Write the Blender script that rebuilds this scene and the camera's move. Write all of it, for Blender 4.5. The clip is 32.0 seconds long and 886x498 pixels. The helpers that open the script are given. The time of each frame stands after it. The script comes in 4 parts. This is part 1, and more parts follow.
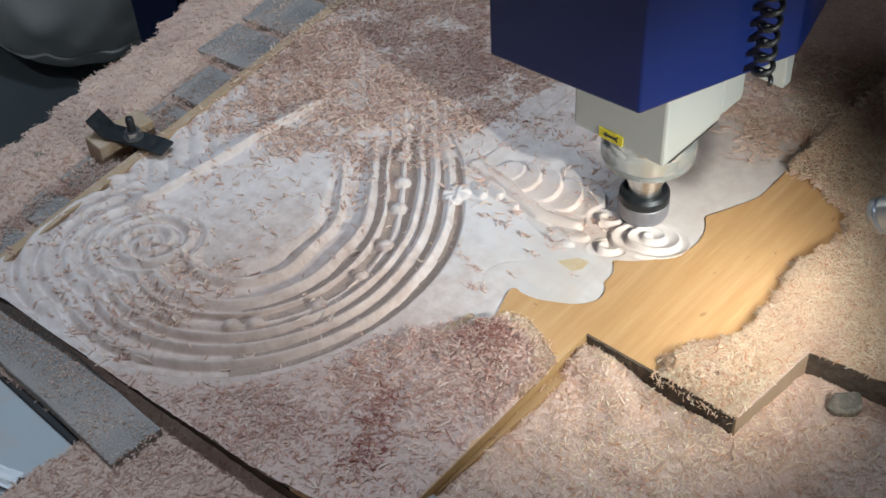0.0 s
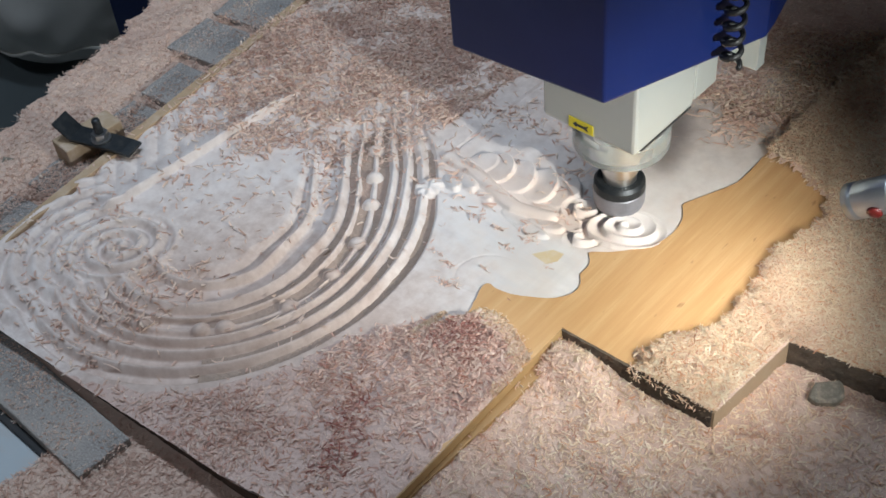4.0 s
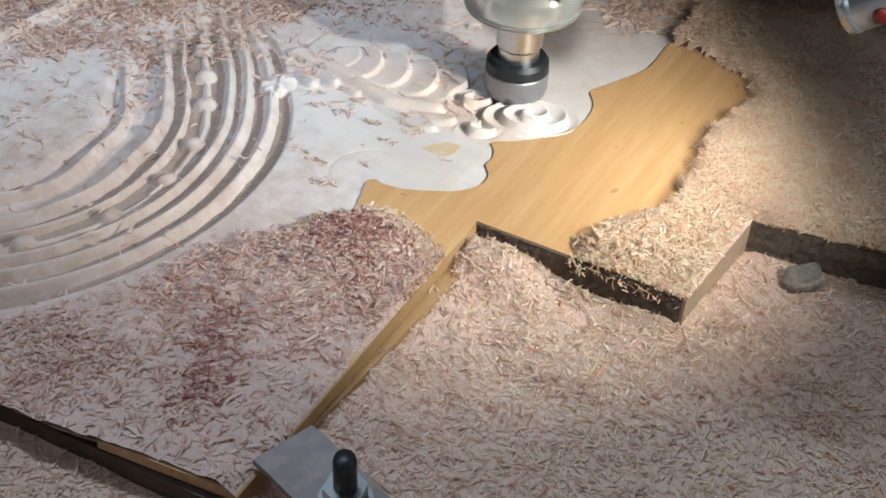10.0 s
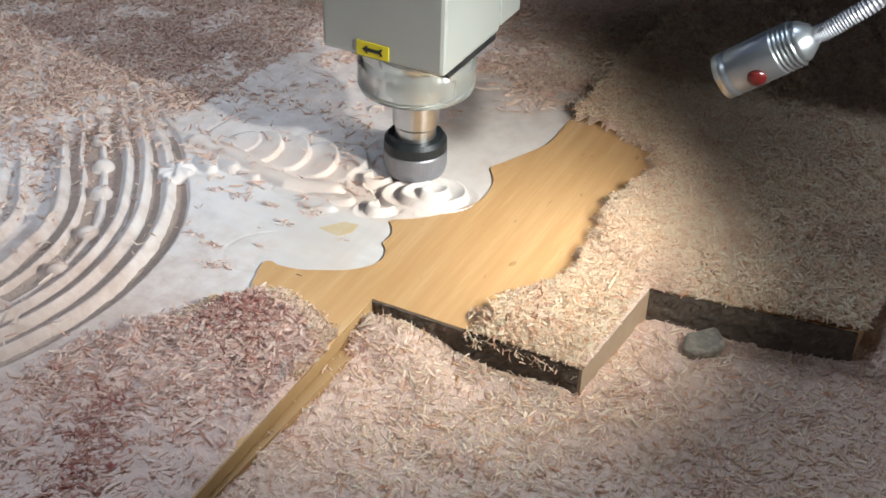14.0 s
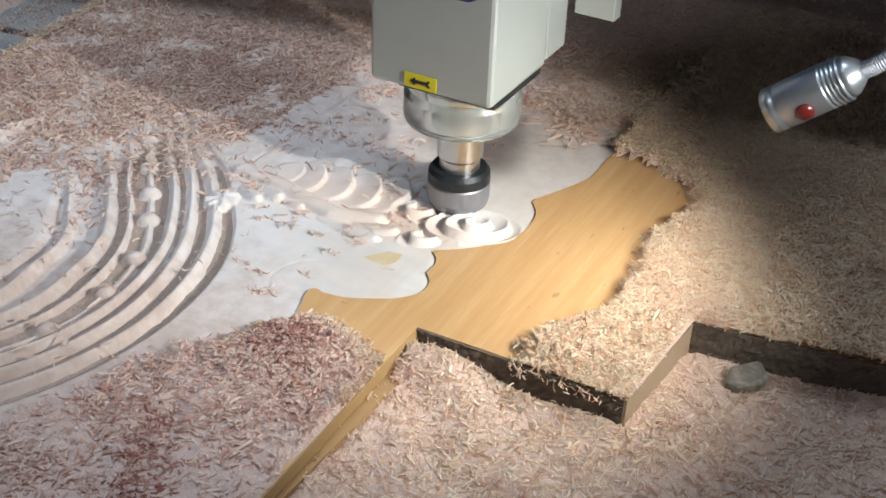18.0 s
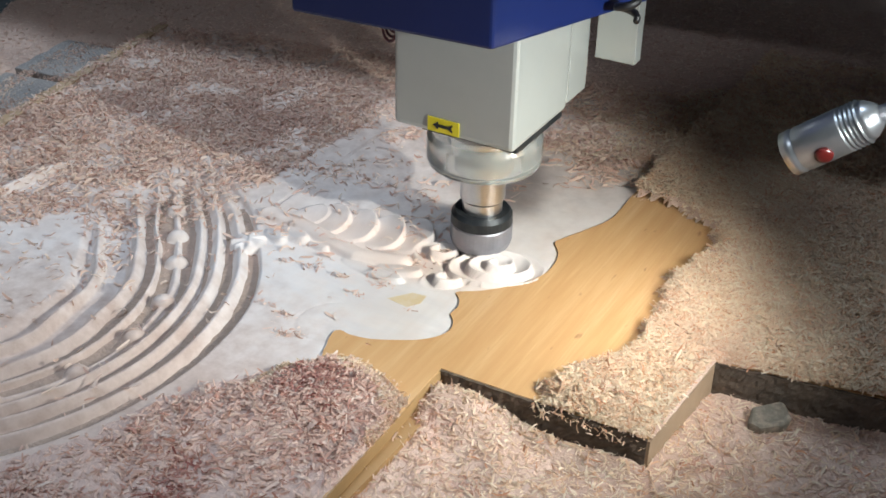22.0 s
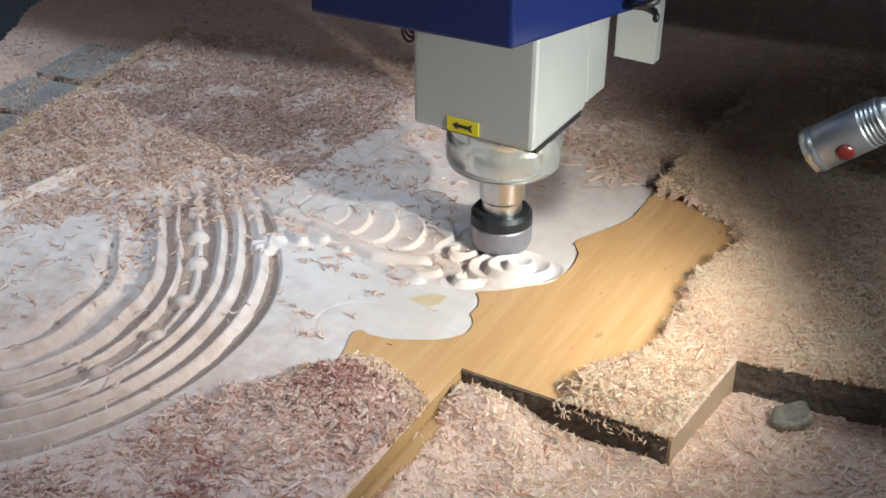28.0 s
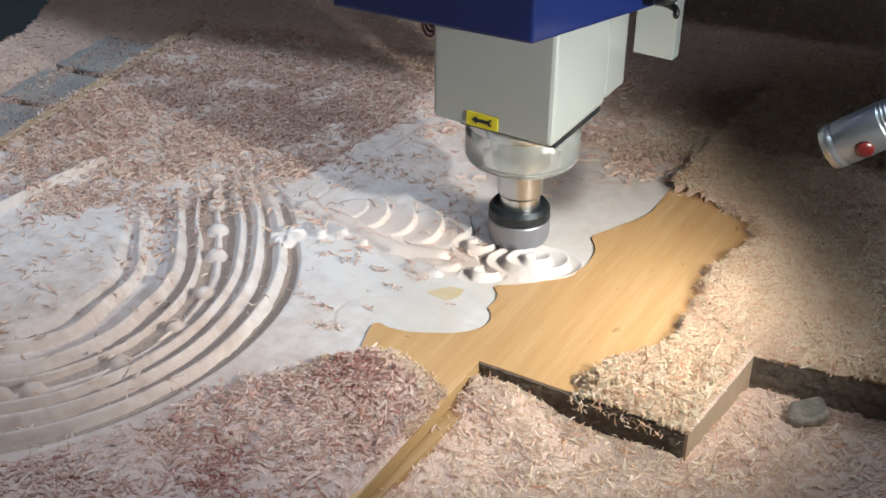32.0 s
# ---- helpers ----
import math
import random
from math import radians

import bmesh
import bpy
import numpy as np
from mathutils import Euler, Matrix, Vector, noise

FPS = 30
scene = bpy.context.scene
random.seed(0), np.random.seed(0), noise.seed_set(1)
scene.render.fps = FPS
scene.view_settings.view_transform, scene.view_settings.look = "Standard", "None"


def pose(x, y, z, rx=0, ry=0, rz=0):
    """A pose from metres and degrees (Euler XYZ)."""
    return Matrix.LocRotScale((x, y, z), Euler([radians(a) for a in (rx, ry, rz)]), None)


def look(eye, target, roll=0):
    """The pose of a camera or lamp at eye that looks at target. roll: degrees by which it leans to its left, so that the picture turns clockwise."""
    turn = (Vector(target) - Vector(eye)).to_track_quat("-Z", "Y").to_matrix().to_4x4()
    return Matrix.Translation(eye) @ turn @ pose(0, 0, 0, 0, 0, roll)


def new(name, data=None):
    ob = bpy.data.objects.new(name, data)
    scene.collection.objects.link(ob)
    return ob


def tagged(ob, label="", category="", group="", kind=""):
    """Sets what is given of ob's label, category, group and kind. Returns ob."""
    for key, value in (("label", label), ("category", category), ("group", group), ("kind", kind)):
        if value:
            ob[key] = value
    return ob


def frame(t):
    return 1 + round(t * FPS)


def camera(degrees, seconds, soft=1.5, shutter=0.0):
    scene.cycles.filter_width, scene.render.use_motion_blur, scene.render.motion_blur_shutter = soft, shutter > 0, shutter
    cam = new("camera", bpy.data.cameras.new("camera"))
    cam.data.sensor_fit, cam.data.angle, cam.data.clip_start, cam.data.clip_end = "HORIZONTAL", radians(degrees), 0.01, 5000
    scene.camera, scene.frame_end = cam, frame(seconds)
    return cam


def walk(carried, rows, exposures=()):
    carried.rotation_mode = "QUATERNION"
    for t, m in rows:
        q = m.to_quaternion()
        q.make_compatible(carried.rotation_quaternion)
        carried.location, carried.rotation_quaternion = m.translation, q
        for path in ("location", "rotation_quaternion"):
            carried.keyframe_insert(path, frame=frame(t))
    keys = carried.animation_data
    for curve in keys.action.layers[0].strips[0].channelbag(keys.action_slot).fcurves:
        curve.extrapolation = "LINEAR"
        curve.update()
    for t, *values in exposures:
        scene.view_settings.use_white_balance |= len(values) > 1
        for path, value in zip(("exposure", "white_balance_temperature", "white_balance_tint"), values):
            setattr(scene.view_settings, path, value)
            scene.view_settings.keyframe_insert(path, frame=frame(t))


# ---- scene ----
cam = camera(40.0, 32.0, soft=1.6)
PATH = [
    (0, (0.4146, -0.5788, 0.7808), (0.0040, -0.1716, 0.2279), -3.67),
    (0.5, (0.4316, -0.5524, 0.7776), (0.0088, -0.1602, 0.2231), -5.38),
    (1, (0.4282, -0.5511, 0.7751), (0.0054, -0.1581, 0.2211), -5.40),
    (1.5, (0.4265, -0.5461, 0.7740), (0.0047, -0.1543, 0.2185), -5.50),
    (2, (0.4239, -0.5462, 0.7748), (0.0039, -0.1531, 0.2189), -5.41),
    (2.5, (0.4244, -0.5425, 0.7731), (0.0053, -0.1490, 0.2168), -5.50),
    (4.5, (0.4196, -0.5370, 0.7723), (0.0205, -0.1339, 0.2082), -6.10),
    (5, (0.4067, -0.5419, 0.7826), (0.0373, -0.1273, 0.2066), -5.71),
    (5.5, (0.4114, -0.4476, 0.7951), (0.0556, -0.0724, 0.1846), -10.20),
    (6, (0.3805, -0.4882, 0.7633), (0.0626, -0.0709, 0.1593), -5.87),
    (6.5, (0.3795, -0.4493, 0.7852), (0.0734, -0.0647, 0.1540), -8.46),
    (7, (0.3739, -0.4489, 0.8015), (0.0801, -0.0736, 0.1591), -8.43),
    (7.5, (0.3660, -0.4974, 0.7752), (0.0775, -0.0901, 0.1500), -5.34),
    (8, (0.3750, -0.4579, 0.7931), (0.0710, -0.0778, 0.1582), -8.55),
    (8.5, (0.3830, -0.4676, 0.8030), (0.0684, -0.0770, 0.1798), -8.51),
    (9, (0.4301, -0.5025, 0.8491), (0.1053, -0.0944, 0.2426), -7.76),
    (9.1, (0.2972, -0.4066, 0.6755), (0.0077, 0.0274, 0.0690), -3.64),
    (9.3, (0.2162, -0.3654, 0.5603), (-0.0421, 0.1042, -0.0336), 0.33),
    (9.5, (0.2393, -0.4627, 0.5311), (-0.0391, 0.0589, -0.0079), 2.41),
    (9.7, (0.2415, -0.5519, 0.5495), (-0.0154, -0.0123, 0.0177), 4.47),
    (10, (0.2873, -0.5654, 0.4999), (-0.0096, -0.0262, -0.0111), 2.89),
    (10.5, (0.3193, -0.5453, 0.4939), (0.0041, 0.0102, 0.0122), 3.64),
    (11, (0.3634, -0.5586, 0.5014), (0.0414, 0.0063, 0.0354), 4.07),
    (11.5, (0.3495, -0.5573, 0.5034), (0.0201, 0.0074, 0.0422), 3.24),
    (12, (0.3369, -0.5530, 0.4800), (0.0040, 0.0134, 0.0235), 2.27),
    (12.5, (0.3319, -0.5528, 0.4861), (0.0190, 0.0218, 0.0257), 2.31),
    (13, (0.3248, -0.5591, 0.4797), (0.0170, 0.0192, 0.0205), 1.98),
    (13.5, (0.3181, -0.5533, 0.4815), (0.0226, 0.0322, 0.0234), 2.34),
    (14, (0.3263, -0.5449, 0.4845), (0.0308, 0.0400, 0.0256), 2.03),
    (14.5, (0.3278, -0.5523, 0.4845), (0.0338, 0.0388, 0.0326), 2.24),
    (16.5, (0.3256, -0.5607, 0.4846), (0.0174, 0.0357, 0.0496), 2.08),
    (17, (0.3206, -0.5637, 0.4857), (0.0115, 0.0314, 0.0494), 2.19),
    (17.5, (0.3183, -0.5613, 0.4807), (0.0050, 0.0316, 0.0444), 2.12),
    (18, (0.3172, -0.5608, 0.4806), (0.0014, 0.0306, 0.0442), 2.15),
    (18.5, (0.3177, -0.5630, 0.4815), (0.0004, 0.0278, 0.0453), 2.18),
    (19, (0.3208, -0.5622, 0.4821), (0.0006, 0.0274, 0.0464), 1.99),
    (19.5, (0.3192, -0.5642, 0.4837), (-0.0025, 0.0272, 0.0516), 1.99),
    (20, (0.3191, -0.5641, 0.4856), (-0.0057, 0.0291, 0.0583), 1.87),
    (20.5, (0.3169, -0.5653, 0.4858), (-0.0093, 0.0299, 0.0623), 1.80),
    (21, (0.3186, -0.5661, 0.4868), (-0.0106, 0.0295, 0.0663), 1.67),
    (21.5, (0.3193, -0.5667, 0.4882), (-0.0126, 0.0287, 0.0695), 1.46),
    (22, (0.3191, -0.5668, 0.4895), (-0.0158, 0.0282, 0.0726), 1.27),
    (22.5, (0.3198, -0.5660, 0.4903), (-0.0181, 0.0281, 0.0745), 0.99),
    (23, (0.3186, -0.5675, 0.4900), (-0.0205, 0.0255, 0.0738), 0.86),
    (23.5, (0.3198, -0.5678, 0.4899), (-0.0202, 0.0246, 0.0735), 0.72),
    (24, (0.3223, -0.5638, 0.4914), (-0.0212, 0.0244, 0.0719), 0.22),
    (24.5, (0.3209, -0.5689, 0.4907), (-0.0215, 0.0221, 0.0740), 0.46),
    (25, (0.3212, -0.5676, 0.4915), (-0.0231, 0.0219, 0.0746), 0.29),
    (25.5, (0.3219, -0.5684, 0.4897), (-0.0229, 0.0224, 0.0748), 0.34),
    (27.5, (0.3180, -0.5697, 0.4908), (-0.0269, 0.0201, 0.0747), 0.44),
    (28, (0.3189, -0.5689, 0.4884), (-0.0268, 0.0208, 0.0727), 0.49),
    (28.5, (0.3178, -0.5692, 0.4904), (-0.0265, 0.0197, 0.0725), 0.51),
    (29, (0.3165, -0.5702, 0.4893), (-0.0268, 0.0193, 0.0714), 0.70),
    (29.5, (0.3162, -0.5705, 0.4892), (-0.0275, 0.0189, 0.0716), 0.80),
    (30, (0.3147, -0.5723, 0.4901), (-0.0309, 0.0159, 0.0722), 0.72),
    (30.5, (0.3148, -0.5724, 0.4912), (-0.0326, 0.0141, 0.0724), 0.67),
    (31, (0.3155, -0.5668, 0.4937), (-0.0357, 0.0145, 0.0709), 0.22),
    (31.5, (0.3143, -0.5731, 0.4906), (-0.0360, 0.0113, 0.0713), 0.66),
    (32, (0.3170, -0.5756, 0.4895), (-0.0343, 0.0091, 0.0714), 0.62),
]
walk(cam, [(t, look(eye, target, roll)) for t, eye, target, roll in PATH], [(0, -0.16), (9.0, -0.16), (10.0, -0.14), (14.0, -0.07), (32, -0.06)])

# ---- light ----
world = bpy.data.worlds.new("workshop_air")
scene.world = world
world.use_nodes = True
world.node_tree.nodes["Background"].inputs["Color"].default_value = (0.75, 0.88, 1.04, 1)
world.node_tree.nodes["Background"].inputs["Strength"].default_value = 0.42


def area_light(name, eye, target, size, size_y, power, color):
    data = bpy.data.lights.new(name, "AREA")
    data.shape, data.size, data.size_y, data.energy, data.color = "RECTANGLE", size, size_y, power, color
    ob = new(name, data)
    ob.matrix_world = look(eye, target)
    return ob


def spot_light(name, eye, target, degrees, blend, power, color, radius):
    data = bpy.data.lights.new(name, "SPOT")
    data.spot_size, data.spot_blend, data.energy, data.color, data.shadow_soft_size = radians(degrees), blend, power, color, radius
    ob = new(name, data)
    ob.matrix_world = look(eye, target)
    return ob


LAMP_FRONT = Vector((0.176, 0.115, 0.157))
LAMP_AIM = Vector((-0.02, 0.098, 0.0))
SECOND_FRONT = Vector((0.48, -0.03, 0.34))
SECOND_AIM = Vector((-0.15, 0.11, 0.0))
SECOND_AXIS = (SECOND_AIM - SECOND_FRONT).normalized()
LAMP_AXIS = (LAMP_AIM - LAMP_FRONT).normalized()
area_light("ceiling_tube_light", (-0.48, 0.18, 2.10), (-0.48, 0.26, 0.0), 0.9, 0.10, 26, (0.73, 0.90, 1.10))
# Added fill for the sack, floor and left side; no tube is known.
area_light("side_fill_light", (-1.35, -1.35, 2.55), (-1.6, 0.1, -0.4), 1.2, 0.10, 13, (0.80, 0.91, 1.06))
# Added fill from the right; no window is known there.
area_light("east_fill_light", (4.44, 1.0, 1.30), (0.0, 1.0, 0.6), 3.9, 2.1, 14, (0.86, 0.93, 1.0))
spot_light("work_lamp_light", LAMP_FRONT + 0.003 * LAMP_AXIS, LAMP_AIM, 126, 0.85, 1.65, (1.0, 0.97, 0.86), 0.009)
spot_light("front_lamp_light", SECOND_FRONT + 0.003 * SECOND_AXIS, SECOND_AIM, 59, 1.0, 21, (0.95, 1.0, 0.98), 0.010)

# ---- materials ----
def material(name, build, rough=0.7, metal=0.0, **extra):
    m = bpy.data.materials.new(name)
    m.use_nodes = True
    nodes, links = m.node_tree.nodes, m.node_tree.links
    bsdf = nodes["Principled BSDF"]
    bsdf.inputs["Roughness"].default_value = rough
    bsdf.inputs["Metallic"].default_value = metal
    for key, value in extra.items():
        bsdf.inputs[key.replace("_", " ")].default_value = value
    if isinstance(build, tuple):
        bsdf.inputs["Base Color"].default_value = (*build, 1)
    else:
        build(nodes, links, bsdf)
    return m


def coords(nodes, links, scale):
    tc = nodes.new("ShaderNodeTexCoord")
    mp = nodes.new("ShaderNodeMapping")
    mp.inputs["Scale"].default_value = scale
    links.new(tc.outputs["Object"], mp.inputs["Vector"])
    return mp.outputs["Vector"]


def noise_tex(nodes, links, vector, scale, detail=5, rough=0.55):
    n = nodes.new("ShaderNodeTexNoise")
    n.inputs["Scale"].default_value, n.inputs["Detail"].default_value, n.inputs["Roughness"].default_value = scale, detail, rough
    links.new(vector, n.inputs["Vector"])
    return n.outputs["Fac"]


def ramp(nodes, links, fac, stops):
    r = nodes.new("ShaderNodeValToRGB")
    els = r.color_ramp.elements
    while len(els) < len(stops):
        els.new(0.5)
    for e, (p, c) in zip(els, stops):
        e.position, e.color = p, (*c, 1)
    links.new(fac, r.inputs["Fac"])
    return r.outputs["Color"]


def mix(nodes, links, fac, a, b, mode="MIX"):
    m = nodes.new("ShaderNodeMix")
    m.data_type, m.blend_type = "RGBA", mode
    for socket, value in ((m.inputs["Factor"], fac), (m.inputs[6], a), (m.inputs[7], b)):
        if isinstance(value, (float, int)):
            socket.default_value = value
        elif isinstance(value, tuple):
            socket.default_value = (*value, 1)
        else:
            links.new(value, socket)
    return m.outputs[2]


def bump(nodes, links, bsdf, height, strength, distance):
    b = nodes.new("ShaderNodeBump")
    b.inputs["Strength"].default_value, b.inputs["Distance"].default_value = strength, distance
    links.new(height, b.inputs["Height"])
    links.new(b.outputs["Normal"], bsdf.inputs["Normal"])


def pale_wood(nodes, links, bsdf):
    v = coords(nodes, links, (26, 2.2, 26))
    grain = noise_tex(nodes, links, v, 3.0, 7)
    big = noise_tex(nodes, links, coords(nodes, links, (1, 1, 1)), 9.0, 5)
    a = ramp(nodes, links, grain, [(0.3, (0.68, 0.63, 0.60)), (0.7, (0.80, 0.77, 0.76))])
    c = mix(nodes, links, ramp(nodes, links, big, [(0.38, (0, 0, 0)), (0.7, (1, 1, 1))]), a, (0.68, 0.62, 0.585))
    blush = noise_tex(nodes, links, coords(nodes, links, (1, 1, 1)), 24.0, 3)
    c = mix(nodes, links, ramp(nodes, links, blush, [(0.52, (0, 0, 0)), (0.70, (0.22, 0.22, 0.22))]), c, (0.72, 0.54, 0.44))
    streak = noise_tex(nodes, links, coords(nodes, links, (7, 30, 7)), 2.0, 5, 0.6)
    c = mix(nodes, links, ramp(nodes, links, streak, [(0.42, (0, 0, 0)), (0.66, (0.55, 0.55, 0.55))]), c, (0.60, 0.57, 0.57))
    cloud = noise_tex(nodes, links, coords(nodes, links, (1, 1, 1)), 38.0, 4, 0.6)
    c = mix(nodes, links, ramp(nodes, links, cloud, [(0.5, (0, 0, 0)), (0.72, (0.5, 0.5, 0.5))]), c, (0.70, 0.60, 0.54))
    # redder tint in a band over the leaves and the rosette
    band = nodes.new("ShaderNodeMapping")
    band.inputs["Location"].default_value = (0.483, -1.73, 0)
    band.inputs["Scale"].default_value = (4.2, 16.0, 0.0)
    tl = nodes.new("ShaderNodeTexCoord")
    links.new(tl.outputs["Object"], band.inputs["Vector"])
    span = nodes.new("ShaderNodeVectorMath")
    span.operation = "LENGTH"
    links.new(band.outputs["Vector"], span.inputs[0])
    layer = nodes.new("ShaderNodeMath")
    layer.operation = "MULTIPLY_ADD"
    links.new(blush, layer.inputs[0])
    layer.inputs[1].default_value = 0.55
    links.new(span.outputs["Value"], layer.inputs[2])
    c = mix(nodes, links, ramp(nodes, links, layer.outputs[0], [(0.55, (0.55, 0.55, 0.55)), (0.85, (0, 0, 0))]), c, (0.72, 0.52, 0.40))
    # fine dust lies on the older cuts, away from where the cutter works now
    far = nodes.new("ShaderNodeVectorMath")
    far.operation = "DISTANCE"
    far.inputs[1].default_value = (-0.08, 0.045, 0.0)
    tc = nodes.new("ShaderNodeTexCoord")
    links.new(tc.outputs["Object"], far.inputs[0])
    add = nodes.new("ShaderNodeMath")
    add.operation = "MULTIPLY_ADD"
    links.new(big, add.inputs[0])
    add.inputs[1].default_value = 0.35
    links.new(far.outputs["Value"], add.inputs[2])
    dusty = ramp(nodes, links, add.outputs[0], [(0.24, (0, 0, 0)), (0.40, (0.52, 0.52, 0.52)), (0.58, (0.80, 0.80, 0.80))])
    fine = noise_tex(nodes, links, coords(nodes, links, (1, 1, 1)), 60.0, 5, 0.65)
    c = mix(nodes, links, dusty, c, ramp(nodes, links, fine, [(0.35, (0.58, 0.47, 0.42)), (0.62, (0.74, 0.64, 0.585))]))
    # film of sawdust where the loose heap thins out
    film = nodes.new("ShaderNodeVectorMath")
    film.operation = "DISTANCE"
    film.inputs[1].default_value = (-0.19, -0.175, 0.0)
    links.new(tc.outputs["Object"], film.inputs[0])
    edge = nodes.new("ShaderNodeMath")
    edge.operation = "MULTIPLY_ADD"
    links.new(fine, edge.inputs[0])
    edge.inputs[1].default_value = 0.12
    links.new(film.outputs["Value"], edge.inputs[2])
    c = mix(nodes, links, ramp(nodes, links, edge.outputs[0], [(0.17, (0.9, 0.9, 0.9)), (0.285, (0, 0, 0))]), c, ramp(nodes, links, fine, [(0.35, (0.46, 0.33, 0.27)), (0.65, (0.62, 0.48, 0.41))]))
    # and under the flakes strewn over the far end
    back = nodes.new("ShaderNodeVectorMath")
    back.operation = "DISTANCE"
    back.inputs[1].default_value = (-0.36, 0.37, 0.0)
    links.new(tc.outputs["Object"], back.inputs[0])
    brim = nodes.new("ShaderNodeMath")
    brim.operation = "MULTIPLY_ADD"
    links.new(big, brim.inputs[0])
    brim.inputs[1].default_value = 0.45
    links.new(back.outputs["Value"], brim.inputs[2])
    c = mix(nodes, links, ramp(nodes, links, brim.outputs[0], [(0.42, (0.75, 0.75, 0.75)), (0.60, (0, 0, 0))]), c, ramp(nodes, links, fine, [(0.35, (0.52, 0.385, 0.315)), (0.65, (0.72, 0.58, 0.50))]))
    links.new(c, bsdf.inputs["Base Color"])
    bump(nodes, links, bsdf, grain, 0.25, 0.0006)


def golden_wood(nodes, links, bsdf):
    v = coords(nodes, links, (20, 1.3, 20))
    grain = noise_tex(nodes, links, v, 4.0, 8, 0.6)
    fine = noise_tex(nodes, links, coords(nodes, links, (160, 6, 160)), 4.0, 3)
    a = ramp(nodes, links, grain, [(0.30, (0.52, 0.28, 0.115)), (0.5, (0.63, 0.385, 0.185)), (0.66, (0.72, 0.49, 0.27))])
    c = mix(nodes, links, fine, a, (0.52, 0.30, 0.13))
    knots = noise_tex(nodes, links, coords(nodes, links, (60, 18, 60)), 2.2, 2)
    c = mix(nodes, links, ramp(nodes, links, knots, [(0.68, (0, 0, 0)), (0.76, (0.7, 0.7, 0.7))]), c, (0.28, 0.13, 0.05))
    links.new(c, bsdf.inputs["Base Color"])
    bump(nodes, links, bsdf, fine, 0.15, 0.0003)


def side_wood(nodes, links, bsdf):
    v = coords(nodes, links, (3, 3, 60))
    grain = noise_tex(nodes, links, v, 3.0, 6)
    links.new(ramp(nodes, links, grain, [(0.3, (0.26, 0.14, 0.055)), (0.7, (0.47, 0.29, 0.13))]), bsdf.inputs["Base Color"])
    bump(nodes, links, bsdf, grain, 0.3, 0.0008)


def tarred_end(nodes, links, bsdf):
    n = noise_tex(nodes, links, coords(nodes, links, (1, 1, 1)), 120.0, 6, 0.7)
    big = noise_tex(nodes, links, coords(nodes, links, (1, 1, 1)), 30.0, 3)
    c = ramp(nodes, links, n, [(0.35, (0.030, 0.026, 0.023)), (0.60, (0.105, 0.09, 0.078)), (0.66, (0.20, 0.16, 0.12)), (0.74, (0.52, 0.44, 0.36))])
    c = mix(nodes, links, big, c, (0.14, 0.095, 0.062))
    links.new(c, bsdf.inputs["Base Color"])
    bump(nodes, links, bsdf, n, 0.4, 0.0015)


def chip_colour(stops):
    def build(nodes, links, bsdf):
        g = nodes.new("ShaderNodeNewGeometry")
        big = noise_tex(nodes, links, coords(nodes, links, (1, 1, 1)), 7.0, 4)
        c = ramp(nodes, links, g.outputs["Random Per Island"], stops)
        c = mix(nodes, links, ramp(nodes, links, big, [(0.48, (0, 0, 0)), (0.72, (0.5, 0.5, 0.5))]), c, (0.52, 0.32, 0.26), "MIX")
        links.new(c, bsdf.inputs["Base Color"])
        thin, both = nodes.new("ShaderNodeBsdfTranslucent"), nodes.new("ShaderNodeMixShader")
        links.new(c, thin.inputs["Color"])
        both.inputs["Fac"].default_value = 0.38
        links.new(bsdf.outputs["BSDF"], both.inputs[1])
        links.new(thin.outputs["BSDF"], both.inputs[2])
        links.new(both.outputs["Shader"], nodes["Material Output"].inputs["Surface"])
    return build


def dust_bed(light, dark):
    def build(nodes, links, bsdf):
        v = coords(nodes, links, (1, 1, 1))
        n = noise_tex(nodes, links, v, 240.0, 4, 0.6)
        big = noise_tex(nodes, links, v, 9.0, 4)
        c = mix(nodes, links, n, dark, light)
        c = mix(nodes, links, ramp(nodes, links, big, [(0.45, (0, 0, 0)), (0.75, (0.5, 0.5, 0.5))]), c, (0.50, 0.32, 0.26))
        links.new(c, bsdf.inputs["Base Color"])
        bump(nodes, links, bsdf, n, 0.9, 0.003)
    return build


def felt(nodes, links, bsdf):
    v = coords(nodes, links, (1, 1, 1))
    n = noise_tex(nodes, links, v, 560.0, 3, 0.7)
    big = noise_tex(nodes, links, v, 14.0, 4)
    c = ramp(nodes, links, n, [(0.36, (0.085, 0.083, 0.082)), (0.52, (0.25, 0.24, 0.23)), (0.66, (0.54, 0.51, 0.485))])
    c = mix(nodes, links, ramp(nodes, links, big, [(0.32, (0.12, 0.12, 0.12)), (0.66, (0.8, 0.8, 0.8))]), c, (0.47, 0.41, 0.37))
    links.new(c, bsdf.inputs["Base Color"])
    bump(nodes, links, bsdf, n, 0.9, 0.002)


def speckled(base, spot, scale, amount=0.6):
    def build(nodes, links, bsdf):
        v = coords(nodes, links, (1, 1, 1))
        n = noise_tex(nodes, links, v, scale, 6, 0.65)
        c = mix(nodes, links, ramp(nodes, links, n, [(0.45, (0, 0, 0)), (0.8, (amount,) * 3)]), base, spot)
        links.new(c, bsdf.inputs["Base Color"])
        bump(nodes, links, bsdf, n, 0.08, 0.001)
    return build


